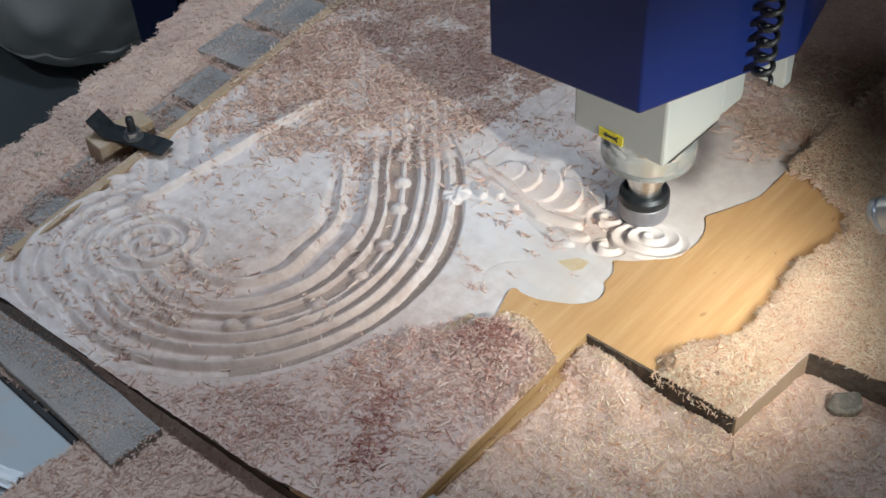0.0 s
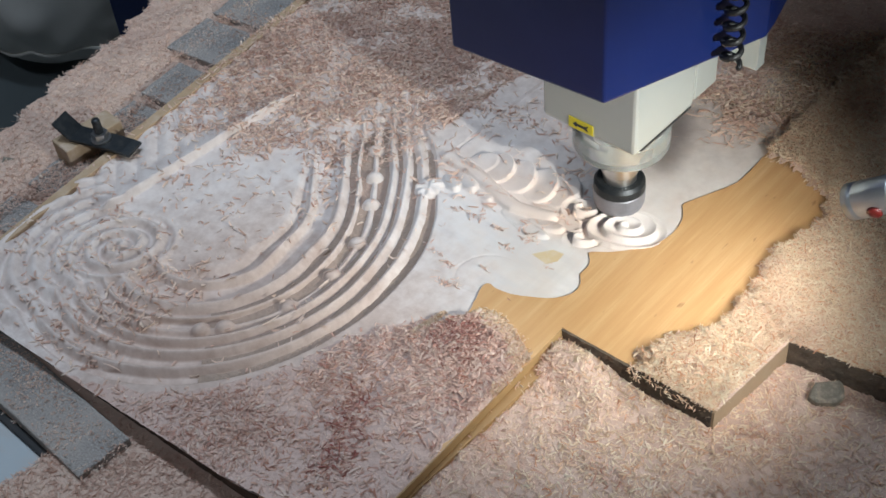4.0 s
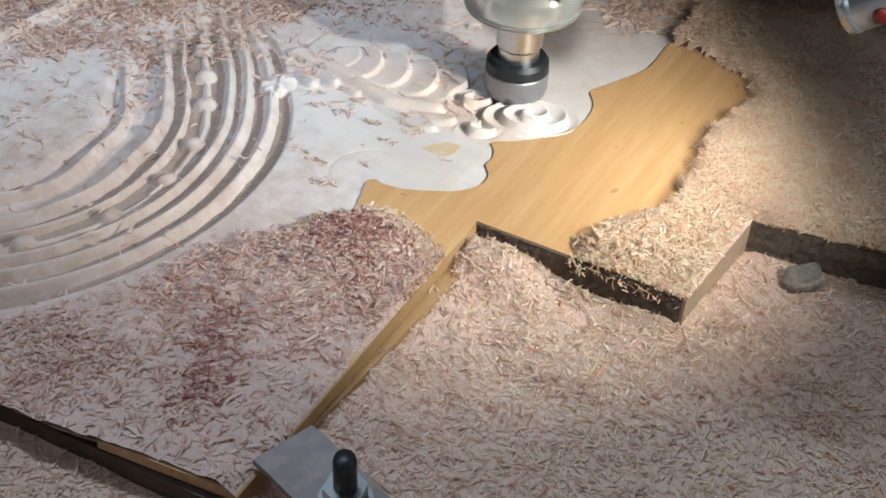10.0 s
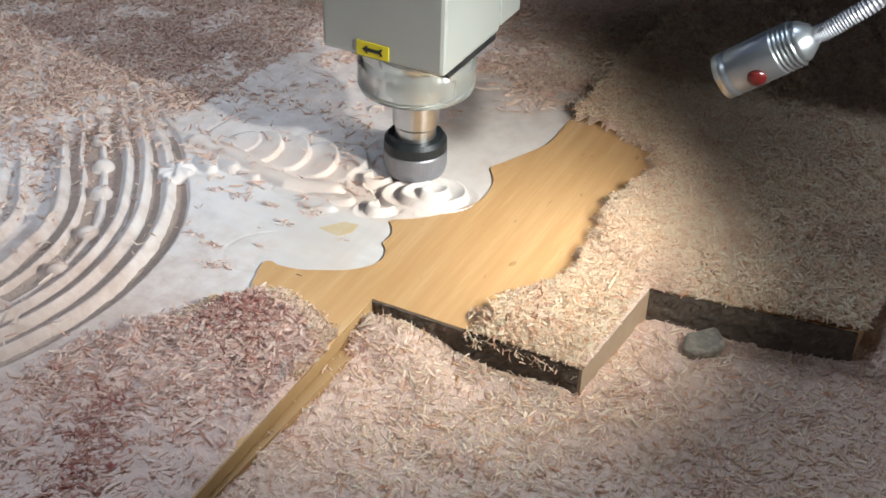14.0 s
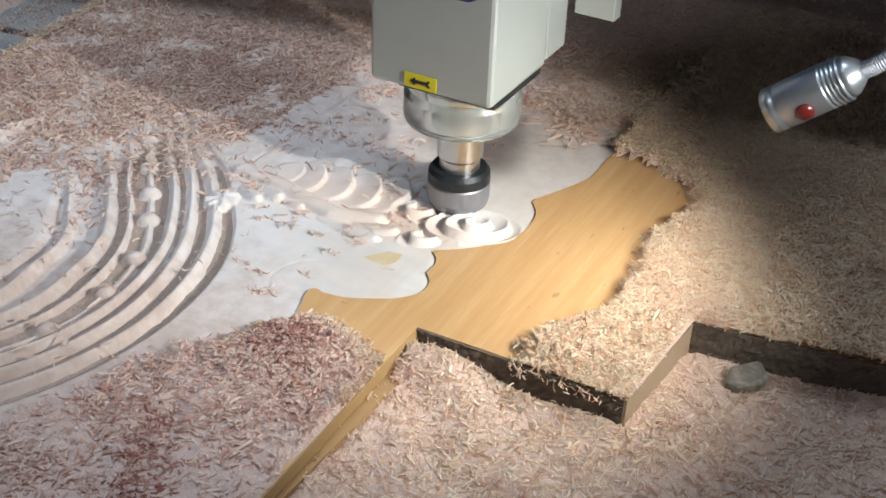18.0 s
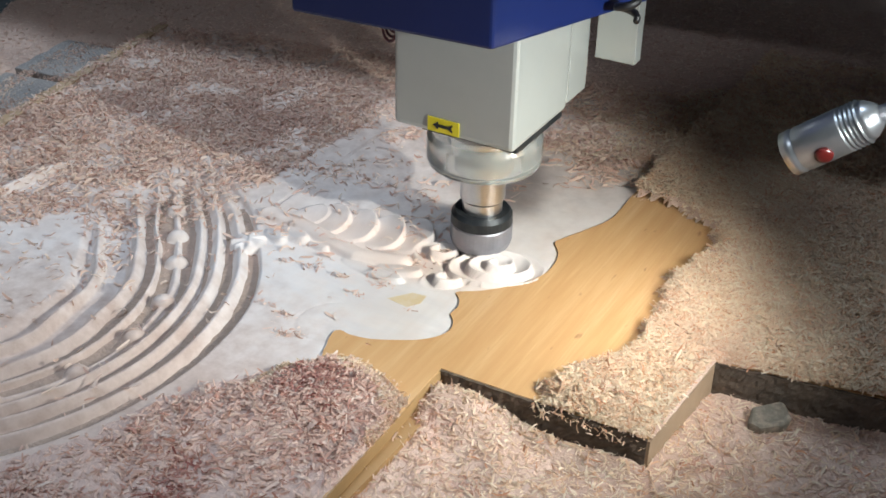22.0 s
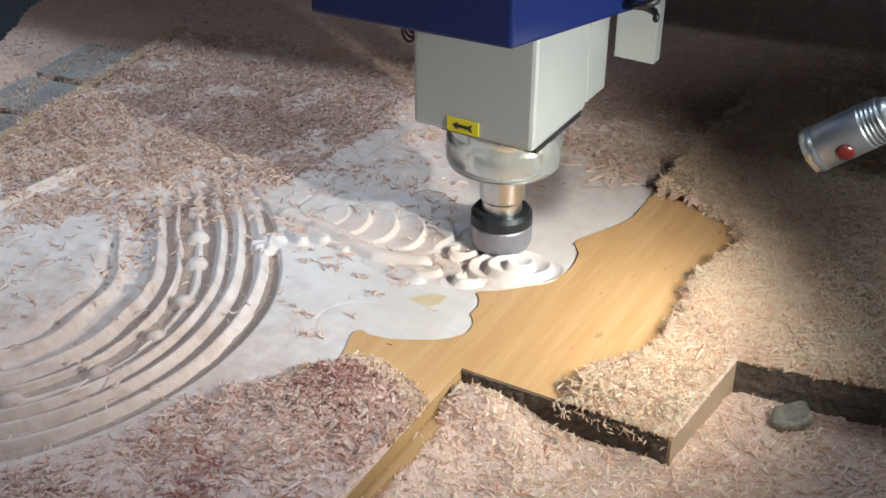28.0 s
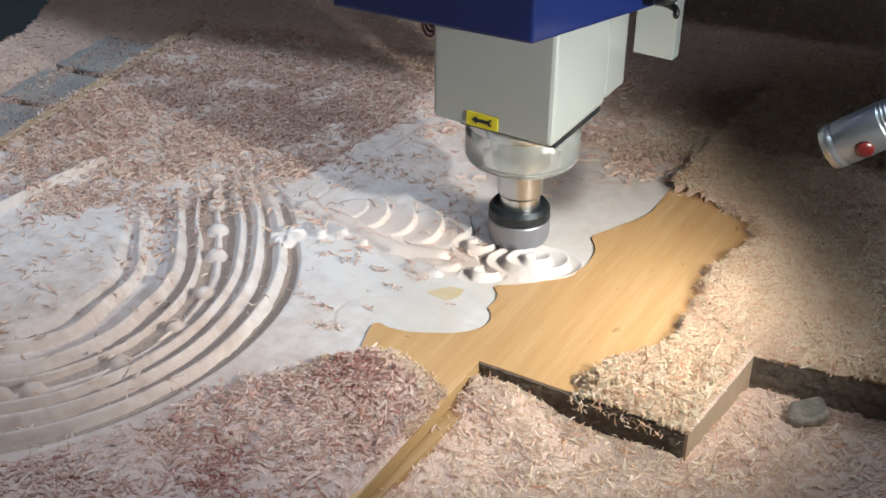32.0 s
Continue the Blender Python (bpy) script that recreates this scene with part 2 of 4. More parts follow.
PALE = material("freshly_cut_wood", pale_wood, 0.62)
GOLD = material("sanded_golden_wood", golden_wood, 0.42)
SIDE = material("sawn_wood_side", side_wood, 0.75)
DARKSIDE = material("grey_brown_wood_side", speckled((0.34, 0.235, 0.15), (0.44, 0.33, 0.22), 25.0), 0.8)
LONGSIDE = material("brown_wood_side", speckled((0.36, 0.22, 0.095), (0.47, 0.31, 0.14), 25.0), 0.75)
DUSTY_STEEL = material("dust_covered_steel", speckled((0.26, 0.235, 0.22), (0.50, 0.40, 0.35), 55.0, 0.7), 0.9)
EDGE = material("dusty_wood_edge", speckled((0.44, 0.30, 0.18), (0.58, 0.46, 0.35), 45.0, 0.8), 0.7)
# End wood darkened: the shade on the panel's front end is in the colour.
ENDW = material("shaded_end_grain", speckled((0.085, 0.055, 0.036), (0.17, 0.12, 0.085), 60.0), 0.85)
BLOCKW = material("dusty_pale_wood", speckled((0.40, 0.29, 0.19), (0.58, 0.47, 0.39), 40.0, 0.9), 0.8)
PATCH = material("skimmed_golden_wood", speckled((0.66, 0.52, 0.32), (0.72, 0.66, 0.58), 70.0, 0.8), 0.6)
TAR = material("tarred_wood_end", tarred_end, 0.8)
CHIP = material("wood_shavings", chip_colour([(0.0, (0.56, 0.33, 0.25)), (0.14, (0.69, 0.49, 0.40)), (0.65, (0.76, 0.58, 0.48)), (1.0, (0.84, 0.71, 0.60))]), 0.8)
CHIP_HEAP = material("pink_wood_shavings", chip_colour([(0.0, (0.58, 0.31, 0.245)), (0.2, (0.74, 0.525, 0.435)), (0.7, (0.81, 0.63, 0.535)), (1.0, (0.86, 0.735, 0.645))]), 0.8)
BED_PINK = material("pink_sawdust", dust_bed((0.67, 0.50, 0.435), (0.56, 0.395, 0.335)), 0.95)
CHIP_FAR = material("peach_wood_shavings", chip_colour([(0.0, (0.66, 0.43, 0.33)), (0.3, (0.82, 0.61, 0.49)), (1.0, (0.90, 0.76, 0.64))]), 0.8)
CHIP_ROSE = material("rose_wood_shavings", chip_colour([(0.0, (0.60, 0.36, 0.28)), (0.35, (0.73, 0.52, 0.43)), (1.0, (0.85, 0.70, 0.60))]), 0.8)
GROOVE = material("brown_dust_and_shade", dust_bed((0.46, 0.355, 0.29), (0.30, 0.215, 0.165)), 0.95)
CHIP_DARK = material("dark_red_wood_shavings", chip_colour([(0.0, (0.34, 0.11, 0.09)), (0.5, (0.52, 0.26, 0.21)), (1.0, (0.68, 0.45, 0.38))]), 0.8)
CHIP_CREAM = material("cream_wood_shavings", chip_colour([(0.0, (0.66, 0.34, 0.20)), (0.10, (0.74, 0.52, 0.36)), (0.55, (0.80, 0.65, 0.48)), (1.0, (0.86, 0.77, 0.62))]), 0.8)
CHIP_RED = material("red_wood_shavings", chip_colour([(0.0, (0.50, 0.24, 0.17)), (0.35, (0.66, 0.42, 0.32)), (1.0, (0.78, 0.60, 0.50))]), 0.8)
BED = material("sawdust", dust_bed((0.68, 0.51, 0.42), (0.54, 0.38, 0.30)), 0.95)
FELT = material("grey_dusty_felt", felt, 0.95)
STEEL_BED = material("grey_painted_steel", speckled((0.42, 0.46, 0.48), (0.5, 0.36, 0.28), 22.0), 0.55)
DARK_GAP = material("groove_shade_black", speckled((0.02, 0.02, 0.022), (0.06, 0.05, 0.045), 40.0), 0.7)
FLOOR = material("grey_green_concrete", speckled((0.115, 0.135, 0.14), (0.075, 0.088, 0.092), 3.0), 0.7)
WALLM = material("grey_plaster", speckled((0.68, 0.67, 0.65), (0.55, 0.54, 0.52), 2.0), 0.9)
BLUE = material("blue_enamel_paint", speckled((0.005, 0.014, 0.085), (0.009, 0.022, 0.115), 22.0, 0.55), 0.30)
BODY = material("brushed_nickel_housing", speckled((0.43, 0.45, 0.43), (0.38, 0.395, 0.375), 60.0, 0.3), 0.28, 0.3)
ALU = material("machined_aluminium", speckled((0.42, 0.44, 0.46), (0.33, 0.35, 0.37), 140.0, 0.5), 0.32, 0.9)
STEEL = material("ground_steel", speckled((0.55, 0.55, 0.55), (0.35, 0.35, 0.36), 80.0), 0.28, 0.95)
NUT = material("grey_steel_nut", speckled((0.30, 0.30, 0.33), (0.2, 0.2, 0.22), 60.0), 0.45, 0.6)
BLACK = material("black_steel", speckled((0.022, 0.026, 0.03), (0.09, 0.085, 0.08), 60.0), 0.45, 0.4)
RUBBER = material("black_rubber", (0.012, 0.012, 0.013), 0.5)
YELLOW = material("yellow_sticker", (0.72, 0.60, 0.02), 0.45)
INK = material("black_ink", (0.012, 0.012, 0.012), 0.5)
RED = material("red_plastic", (0.07, 0.006, 0.005), 0.3)
ACRYL = material("clear_acrylic", (0.86, 0.90, 0.87), 0.12, 0.0, Transmission_Weight=0.85, IOR=1.45)
BLOCKM = material("dull_grey_casting", speckled((0.16, 0.14, 0.11), (0.45, 0.36, 0.28), 130.0, 0.9), 0.75)
SACK = material("white_woven_sack", speckled((0.76, 0.73, 0.68), (0.62, 0.58, 0.53), 8.0), 0.85)
GLASS = material("lamp_glass", (0.8, 0.85, 0.85), 0.08, 0.0, Transmission_Weight=0.9)


# ---- mesh helpers ----
def mesh_object(name, bm, mat, parent=None, label="", smooth=False):
    me = bpy.data.meshes.new(name)
    bm.to_mesh(me)
    bm.free()
    me.materials.append(mat)
    if smooth:
        me.shade_smooth()
    ob = new(name, me)
    if parent:
        ob.parent = parent
    if label:
        ob["label"] = label
    return ob


def part(name, bm, mat, parent, label="", smooth=False):
    return mesh_object(name, bm, mat, parent, label, smooth)


def grid_object(name, X, Y, Z, mat, parent=None, keep=None):
    """A sheet over the grid X, Y with heights Z; keep: which cells stay."""
    ny, nx = Z.shape
    verts = np.stack([X, Y, Z], -1).reshape(-1, 3)
    i = (np.arange(ny - 1)[:, None] * nx + np.arange(nx - 1)[None]).ravel()
    if keep is not None:
        i = i[keep.ravel()]
    faces = np.stack([i, i + 1, i + nx + 1, i + nx], -1)
    return array_object(name, verts, faces, mat, parent, True)


def array_object(name, verts, quads, mat, parent=None, smooth=False):
    used = np.unique(quads)
    remap = np.zeros(len(verts), np.int64)
    remap[used] = np.arange(len(used))
    verts, quads = verts[used], remap[quads]
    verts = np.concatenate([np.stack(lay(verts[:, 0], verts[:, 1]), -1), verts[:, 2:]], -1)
    me = bpy.data.meshes.new(name)
    me.vertices.add(len(verts))
    me.vertices.foreach_set("co", verts.astype(np.float32).ravel())
    me.loops.add(quads.size)
    me.loops.foreach_set("vertex_index", quads.astype(np.int32).ravel())
    me.polygons.add(len(quads))
    me.polygons.foreach_set("loop_start", np.arange(0, quads.size, 4, dtype=np.int32))
    me.update(calc_edges=True)
    me.validate()
    me.materials.append(mat)
    if smooth:
        me.shade_smooth()
    ob = new(name, me)
    if parent:
        ob.parent = parent
    return ob


def box_bm(x0, x1, y0, y1, z0, z1, bevel=0.0, m=None):
    bm = bmesh.new()
    bmesh.ops.create_cube(bm, size=1.0, matrix=Matrix.Translation(((x0 + x1) / 2, (y0 + y1) / 2, (z0 + z1) / 2)) @ Matrix.Diagonal((x1 - x0, y1 - y0, z1 - z0, 1)))
    if bevel:
        bmesh.ops.bevel(bm, geom=bm.edges[:], offset=bevel, segments=2, affect="EDGES", profile=0.5)
    if m is not None:
        bm.transform(m)
    return bm


def prism_bm(outline, z0, z1, bevel=0.0):
    bm = bmesh.new()
    low = [bm.verts.new((x, y, z0)) for x, y in outline]
    top = [bm.verts.new((x, y, z1)) for x, y in outline]
    bm.faces.new(list(reversed(low)))
    bm.faces.new(top)
    n = len(outline)
    for i in range(n):
        bm.faces.new((low[i], low[(i + 1) % n], top[(i + 1) % n], top[i]))
    bmesh.ops.recalc_face_normals(bm, faces=bm.faces[:])
    if bevel:
        bmesh.ops.bevel(bm, geom=bm.edges[:], offset=bevel, segments=2, affect="EDGES", profile=0.5)
    return bm


def turned_bm(profile, seg=48, m=None):
    """A body turned about z from (radius, z) pairs."""
    bm = bmesh.new()
    rings = []
    for r, z in profile:
        if r < 1e-6:
            rings.append([bm.verts.new((0, 0, z))])
        else:
            rings.append([bm.verts.new((r * math.cos(a), r * math.sin(a), z)) for a in np.linspace(0, 2 * math.pi, seg, endpoint=False)])
    for a, b in zip(rings, rings[1:]):
        for i in range(seg):
            j = (i + 1) % seg
            if len(a) == 1 and len(b) > 1:
                bm.faces.new((a[0], b[i], b[j]))
            elif len(b) == 1 and len(a) > 1:
                bm.faces.new((a[i], a[j], b[0]))
            elif len(a) > 1:
                bm.faces.new((a[i], a[j], b[j], b[i]))
    bmesh.ops.recalc_face_normals(bm, faces=bm.faces[:])
    if m is not None:
        bm.transform(m)
    return bm


def tube_bm(points, radius, seg=10):
    bm = bmesh.new()
    points = [Vector(p) for p in points]
    rings = []
    for i, p in enumerate(points):
        d = (points[min(i + 1, len(points) - 1)] - points[max(i - 1, 0)]).normalized()
        u = d.orthogonal().normalized() if i == 0 else (last - last.dot(d) * d).normalized()
        last = u
        v = d.cross(u)
        rings.append([bm.verts.new(p + radius * (math.cos(a) * u + math.sin(a) * v)) for a in np.linspace(0, 2 * math.pi, seg, endpoint=False)])
    for a, b in zip(rings, rings[1:]):
        for i in range(seg):
            bm.faces.new((a[i], a[(i + 1) % seg], b[(i + 1) % seg], b[i]))
    bm.faces.new(list(reversed(rings[0])))
    bm.faces.new(rings[-1])
    bmesh.ops.recalc_face_normals(bm, faces=bm.faces[:])
    return bm


def empty(name, x=0.0, y=0.0, z=0.0):
    ob = new(name)
    ob.location = (x, y, z)
    ob.empty_display_size = 0.05
    return ob


def value_noise(x, y, scale, seed):
    """Smooth random heights between -1 and 1."""
    r = np.random.RandomState(seed)
    t = r.uniform(-1, 1, (128, 128))
    u, v = x * scale + 37.3, y * scale + 51.7
    i, j = np.floor(u).astype(int), np.floor(v).astype(int)
    a, b = u - i, v - j
    a, b = a * a * (3 - 2 * a), b * b * (3 - 2 * b)
    g = lambda p, q: t[p % 128, q % 128]
    return (g(i, j) * (1 - a) + g(i + 1, j) * a) * (1 - b) + (g(i, j + 1) * (1 - a) + g(i + 1, j + 1) * a) * b


def step(e0, e1, x):
    t = np.clip((x - e0) / (e1 - e0), 0, 1)
    return t * t * (3 - 2 * t)


# ---- warp that fits the drawing of the panel to the camera's view ----
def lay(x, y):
    """From the drawing's coordinates to the table's; warped, planks included, to fit the camera's view."""
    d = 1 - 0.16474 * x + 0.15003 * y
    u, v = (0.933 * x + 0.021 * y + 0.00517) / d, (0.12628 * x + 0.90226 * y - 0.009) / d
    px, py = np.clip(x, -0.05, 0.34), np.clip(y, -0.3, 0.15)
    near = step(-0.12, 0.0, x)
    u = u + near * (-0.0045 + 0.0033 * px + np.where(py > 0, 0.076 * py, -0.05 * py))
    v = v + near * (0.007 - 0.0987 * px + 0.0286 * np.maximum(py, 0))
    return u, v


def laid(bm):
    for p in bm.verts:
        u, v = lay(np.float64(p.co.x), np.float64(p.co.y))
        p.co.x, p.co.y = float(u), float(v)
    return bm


# ---- the carved relief ----
BOARD_T = 0.025
CUT = -0.0013
ARC_C = (-0.35, -0.075)
ARC_ANGLES = (-140, -100, -50, 0, 15, 30, 45, 60, 75, 90, 105, 118)
ARC_RADII = {  # edge, rim, ridges, bead row, inner ridges
    "edge": (0.200, 0.195, 0.197, 0.190, 0.192, 0.199, 0.209, 0.225, 0.256, 0.306, 0.450, 0.600),
    "rim": (0.185, 0.180, 0.178, 0.175, 0.176, 0.182, 0.193, 0.210, 0.240, 0.293, 0.436, 0.585),
    "outer": (0.161, 0.157, 0.157, 0.156, 0.157, 0.162, 0.173, 0.190, 0.222, 0.277, 0.402, 0.560),
    "middle": (0.144, 0.140, 0.140, 0.139, 0.141, 0.147, 0.158, 0.174, 0.204, 0.255, 0.376, 0.540),
    "bead": (0.128, 0.126, 0.124, 0.126, 0.127, 0.131, 0.141, 0.154, 0.179, 0.228, 0.334, 0.490),
    "thin": (0.115, 0.113, 0.110, 0.109, 0.110, 0.115, 0.124, 0.138, 0.160, 0.201, 0.300, 0.440),
    "inner": (0.100, 0.096, 0.090, 0.088, 0.089, 0.092, 0.104, 0.119, 0.139, 0.178, 0.254, 0.390),
    "last": (0.064, 0.060, 0.056, 0.057, 0.056, 0.058, 0.066, 0.083, 0.102, 0.128, 0.184, 0.270),
}


def left_edge(y):
    return -0.577 - 0.263 * (y + 0.112)


def arc_radius(key, deg):
    a, r = np.array(ARC_ANGLES, float), np.array(ARC_RADII[key])
    slope = np.gradient(r, a)
    d = np.clip(deg, a[0], a[-1])
    i = np.clip(np.searchsorted(a, d, side="right") - 1, 0, len(a) - 2)
    w = a[i + 1] - a[i]
    u = (d - a[i]) / w
    return (2 * u ** 3 - 3 * u ** 2 + 1) * r[i] + (u ** 3 - 2 * u ** 2 + u) * w * slope[i] + (3 * u ** 2 - 2 * u ** 3) * r[i + 1] + (u ** 3 - u ** 2) * w * slope[i + 1]


def ridge(d, half):
    return np.clip(1 - np.abs(d / half) ** 1.25, 0, 1) ** 0.8


def relief(x, y):
    """Height of the carved face over the panel."""
    z = np.full_like(x, CUT) + 0.00025 * value_noise(x, y, 18, 5)
    dx, dy = x - ARC_C[0], y - ARC_C[1]
    r, deg = np.hypot(dx, dy), np.degrees(np.arctan2(dy, dx))
    deg = np.where(deg < -140, deg + 360, deg)
    R = {k: arc_radius(k, deg) for k in ARC_RADII}
    fade = step(-140, -112, deg) * (1 - step(92, 107, deg))
    inside = step(0.002, -0.001, r - R["edge"]) * fade
    h = np.zeros_like(z)
    h -= 0.0098 * inside * step(-0.03, 0.0, r - R["last"])
    h += inside * 0.0118 * ridge(r - R["rim"], 0.0090)
    h += inside * 0.0120 * ridge(r - R["outer"], 0.0086)
    h += inside * 0.0118 * ridge(r - R["middle"], 0.0080)
    h += inside * 0.0078 * ridge(r - R["bead"] - 0.001, 0.0070)
    h = np.maximum(h, inside * (0.0112 * ridge(r - R["thin"], 0.0042) - 0.0098))
    h = np.maximum(h, inside * (0.0120 * ridge(r - R["inner"], 0.0115) - 0.0098))
    h += inside * 0.0112 * ridge(r - R["last"], 0.0095)
    h *= 1 - 0.62 * step(0.11, 0.22, y)  # the far ends of the arcs run out
    # pearls between the two thin ridges of the bead row
    for a in (98, 88.5, 77, 62.5, 37, 14, -12, -40, -50, -77, -84):
        q = radians(a)
        rr = float(arc_radius("bead", a))
        bx, by = ARC_C[0] + rr * math.cos(q), ARC_C[1] + rr * math.sin(q)
        d2 = (x - bx) ** 2 + (y - by) ** 2
        h = np.maximum(h, inside * (np.sqrt(np.clip(0.0096 ** 2 - d2, 0, None)) * 1.0 - 0.0062))
    # the spiral scroll and the fan of flutes round it
    sx, sy = x + 0.4385, y + 0.131
    sr, sa = np.hypot(sx, sy), np.arctan2(sy, sx)
    turn = (sr - 0.0030 * sa) / 0.0188
    spiral = np.clip(0.5 + 0.5 * np.cos(2 * math.pi * turn), 0, 1) ** 0.9 * 0.0075
    near = step(0.062, 0.050, sr)
    h = h * (1 - near) + near * (spiral - 0.004)
    fan = np.clip(0.5 + 0.5 * np.cos(2 * math.pi * (sr - 0.0006 * np.degrees(sa) / 10) / 0.0225), 0, 1) ** 0.75 * 0.0078 - 0.004
    west = step(-0.385, -0.455, x) * step(0.050, 0.062, sr) * step(-0.045, -0.10, y + 0.25 * (x + 0.55)) * step(0.24, 0.2, sr)
    h = h * (1 - west) + west * fan
    # straight fillet and slanted flutes along the far edge
    line = x + 0.506 + 0.03 * (y - 0.02)
    run = step(-0.11, -0.09, y) * step(0.22, 0.14, y)
    h += run * 0.0085 * ridge(line, 0.0058)
    side = step(-0.012, -0.02, line) * step(-0.13, -0.11, y)
    h += side * (0.0028 * np.abs(np.sin(math.pi * (y * 0.9 + line * 0.75) / 0.027)) - 0.002)
    # row of curled leaves from the shell to the rosette
    leaf = np.full_like(x, -1.0)

    def blade(leaf, cx, cy, long, wide, deg, high):
        """A rounded scale that swells towards its tip and drops off there."""
        c, sn = math.cos(radians(deg)), math.sin(radians(deg))
        u, v = ((x - cx) * c + (y - cy) * sn) / long, (-(x - cx) * sn + (y - cy) * c) / wide
        r2 = u * u + v * v
        return np.where(r2 < 1, np.maximum(leaf, high * np.sqrt(np.clip(1 - v * v, 0, 1)) * np.clip(0.30 + 0.70 * (0.5 + 0.5 * u), 0, 1) * np.clip((1 - r2) * 5, 0, 1) ** 0.4), leaf)

    # overlapping shells behind, a smooth stem before them, two fans of leaves below
    def shell(leaf, base, tip, wide, high):
        cx, cy = (base[0] + tip[0]) / 2, (base[1] + tip[1]) / 2
        return blade(leaf, cx, cy, math.dist(base, tip) / 2, wide, math.degrees(math.atan2(tip[1] - base[1], tip[0] - base[0])), high)

    def scale(leaf, base, tip, wide, high):
        """One overlapping scale: hollow on one side, rising to a crisp edge on the other."""
        cx, cy, long = (base[0] + tip[0]) / 2, (base[1] + tip[1]) / 2, math.dist(base, tip) / 2
        c, sn = (tip[0] - base[0]) / (2 * long), (tip[1] - base[1]) / (2 * long)
        u, v = ((x - cx) * c + (y - cy) * sn) / long, (-(x - cx) * sn + (y - cy) * c) / wide
        r2 = u * u + v * v
        return np.where(r2 < 1, np.maximum(leaf, high * (0.10 + 0.90 * np.clip(0.5 + 0.5 * v, 0, 1) ** 1.6) * (0.55 + 0.45 * np.clip(0.5 - 0.5 * u, 0, 1)) * np.clip((1 - r2) * 9, 0, 1)), leaf)

    for base, tip, high in (((-0.240, 0.196), (-0.216, 0.170), 0.0075), ((-0.222, 0.202), (-0.190, 0.162), 0.0105), ((-0.194, 0.202), (-0.162, 0.158), 0.0115), ((-0.166, 0.203), (-0.135, 0.155), 0.0115), ((-0.140, 0.206), (-0.110, 0.158), 0.0120), ((-0.118, 0.205), (-0.084, 0.176), 0.0105)):
        leaf = scale(leaf, base, tip, 0.0190, 1.35 * high)
    for (ax, ay), (bx, by) in (((-0.264, 0.1745), (-0.226, 0.1660)), ((-0.226, 0.1660), (-0.185, 0.1480)), ((-0.185, 0.1480), (-0.149, 0.1355)), ((-0.149, 0.1355), (-0.112, 0.1400))):
        u = np.clip(((x - ax) * (bx - ax) + (y - ay) * (by - ay)) / ((bx - ax) ** 2 + (by - ay) ** 2), 0, 1)
        d = np.hypot(x - ax - u * (bx - ax), y - ay - u * (by - ay))
        leaf = np.where(d < 0.0095, np.maximum(leaf, 0.0068 * np.sqrt(np.clip(1 - (d / 0.0095) ** 2, 0, 1))), leaf)
    for base, tip, wide, high in (((-0.236, 0.156), (-0.200, 0.136), 0.009, 0.0078), ((-0.246, 0.148), (-0.216, 0.127), 0.008, 0.0070), ((-0.206, 0.146), (-0.176, 0.131), 0.006, 0.0050), ((-0.160, 0.127), (-0.092, 0.108), 0.0085, 0.0048), ((-0.128, 0.131), (-0.086, 0.124), 0.009, 0.0062)):
        leaf = shell(leaf, base, tip, wide, high)
    h = np.where(leaf > -1, np.maximum(h - 0.003, leaf - 0.001), h)
    # shell at the end of the leaf row
    px_, py_ = x + 0.245, y - 0.118
    d, a = np.hypot(px_, py_), np.arctan2(py_, px_)
    h = np.where(d < 0.015, np.maximum(h, (0.0048 * np.sqrt(np.clip(1 - (d / 0.015) ** 2, 0, 1)) * (0.75 + 0.25 * np.sin(a + 0.6)) + 0.0016 * np.cos(7 * a) * d / 0.015)), h)
    # rosette and its small curl
    for cx, cy, rad, pitch in ((-0.067, 0.120, 0.0175, 0.0150), (-0.044, 0.152, 0.037, 0.0135), (-0.093, 0.165, 0.0195, 0.0150)):
        px_, py_ = x - cx, (y - cy) * 1.12
        d, a = np.hypot(px_, py_), np.arctan2(py_, px_)
        saw = np.mod((d - pitch * a / (2 * math.pi)) / pitch, 1.0)
        bowl = 0.0088 * saw ** 1.4 * (1 - step(0.86, 1.0, saw)) - 0.0035 + 0.0055 * np.clip(1 - d / rad, 0, 1)
        h = np.where(d < rad, np.maximum(bowl, -0.002), h)
    # tool marks: a round border and the straight crack of the glue joint
    d = np.abs(np.hypot(x + 0.105, y - 0.035) - 0.030)
    h = np.where((d < 0.0010) & (x < -0.095), h - 0.0004, h)
    crack = np.abs(x + 0.270 + 0.05 * (y - 0.2))
    h = np.where((crack < 0.0016) & (y > 0.19) & (y < 0.40), -0.002, h)
    return z + h


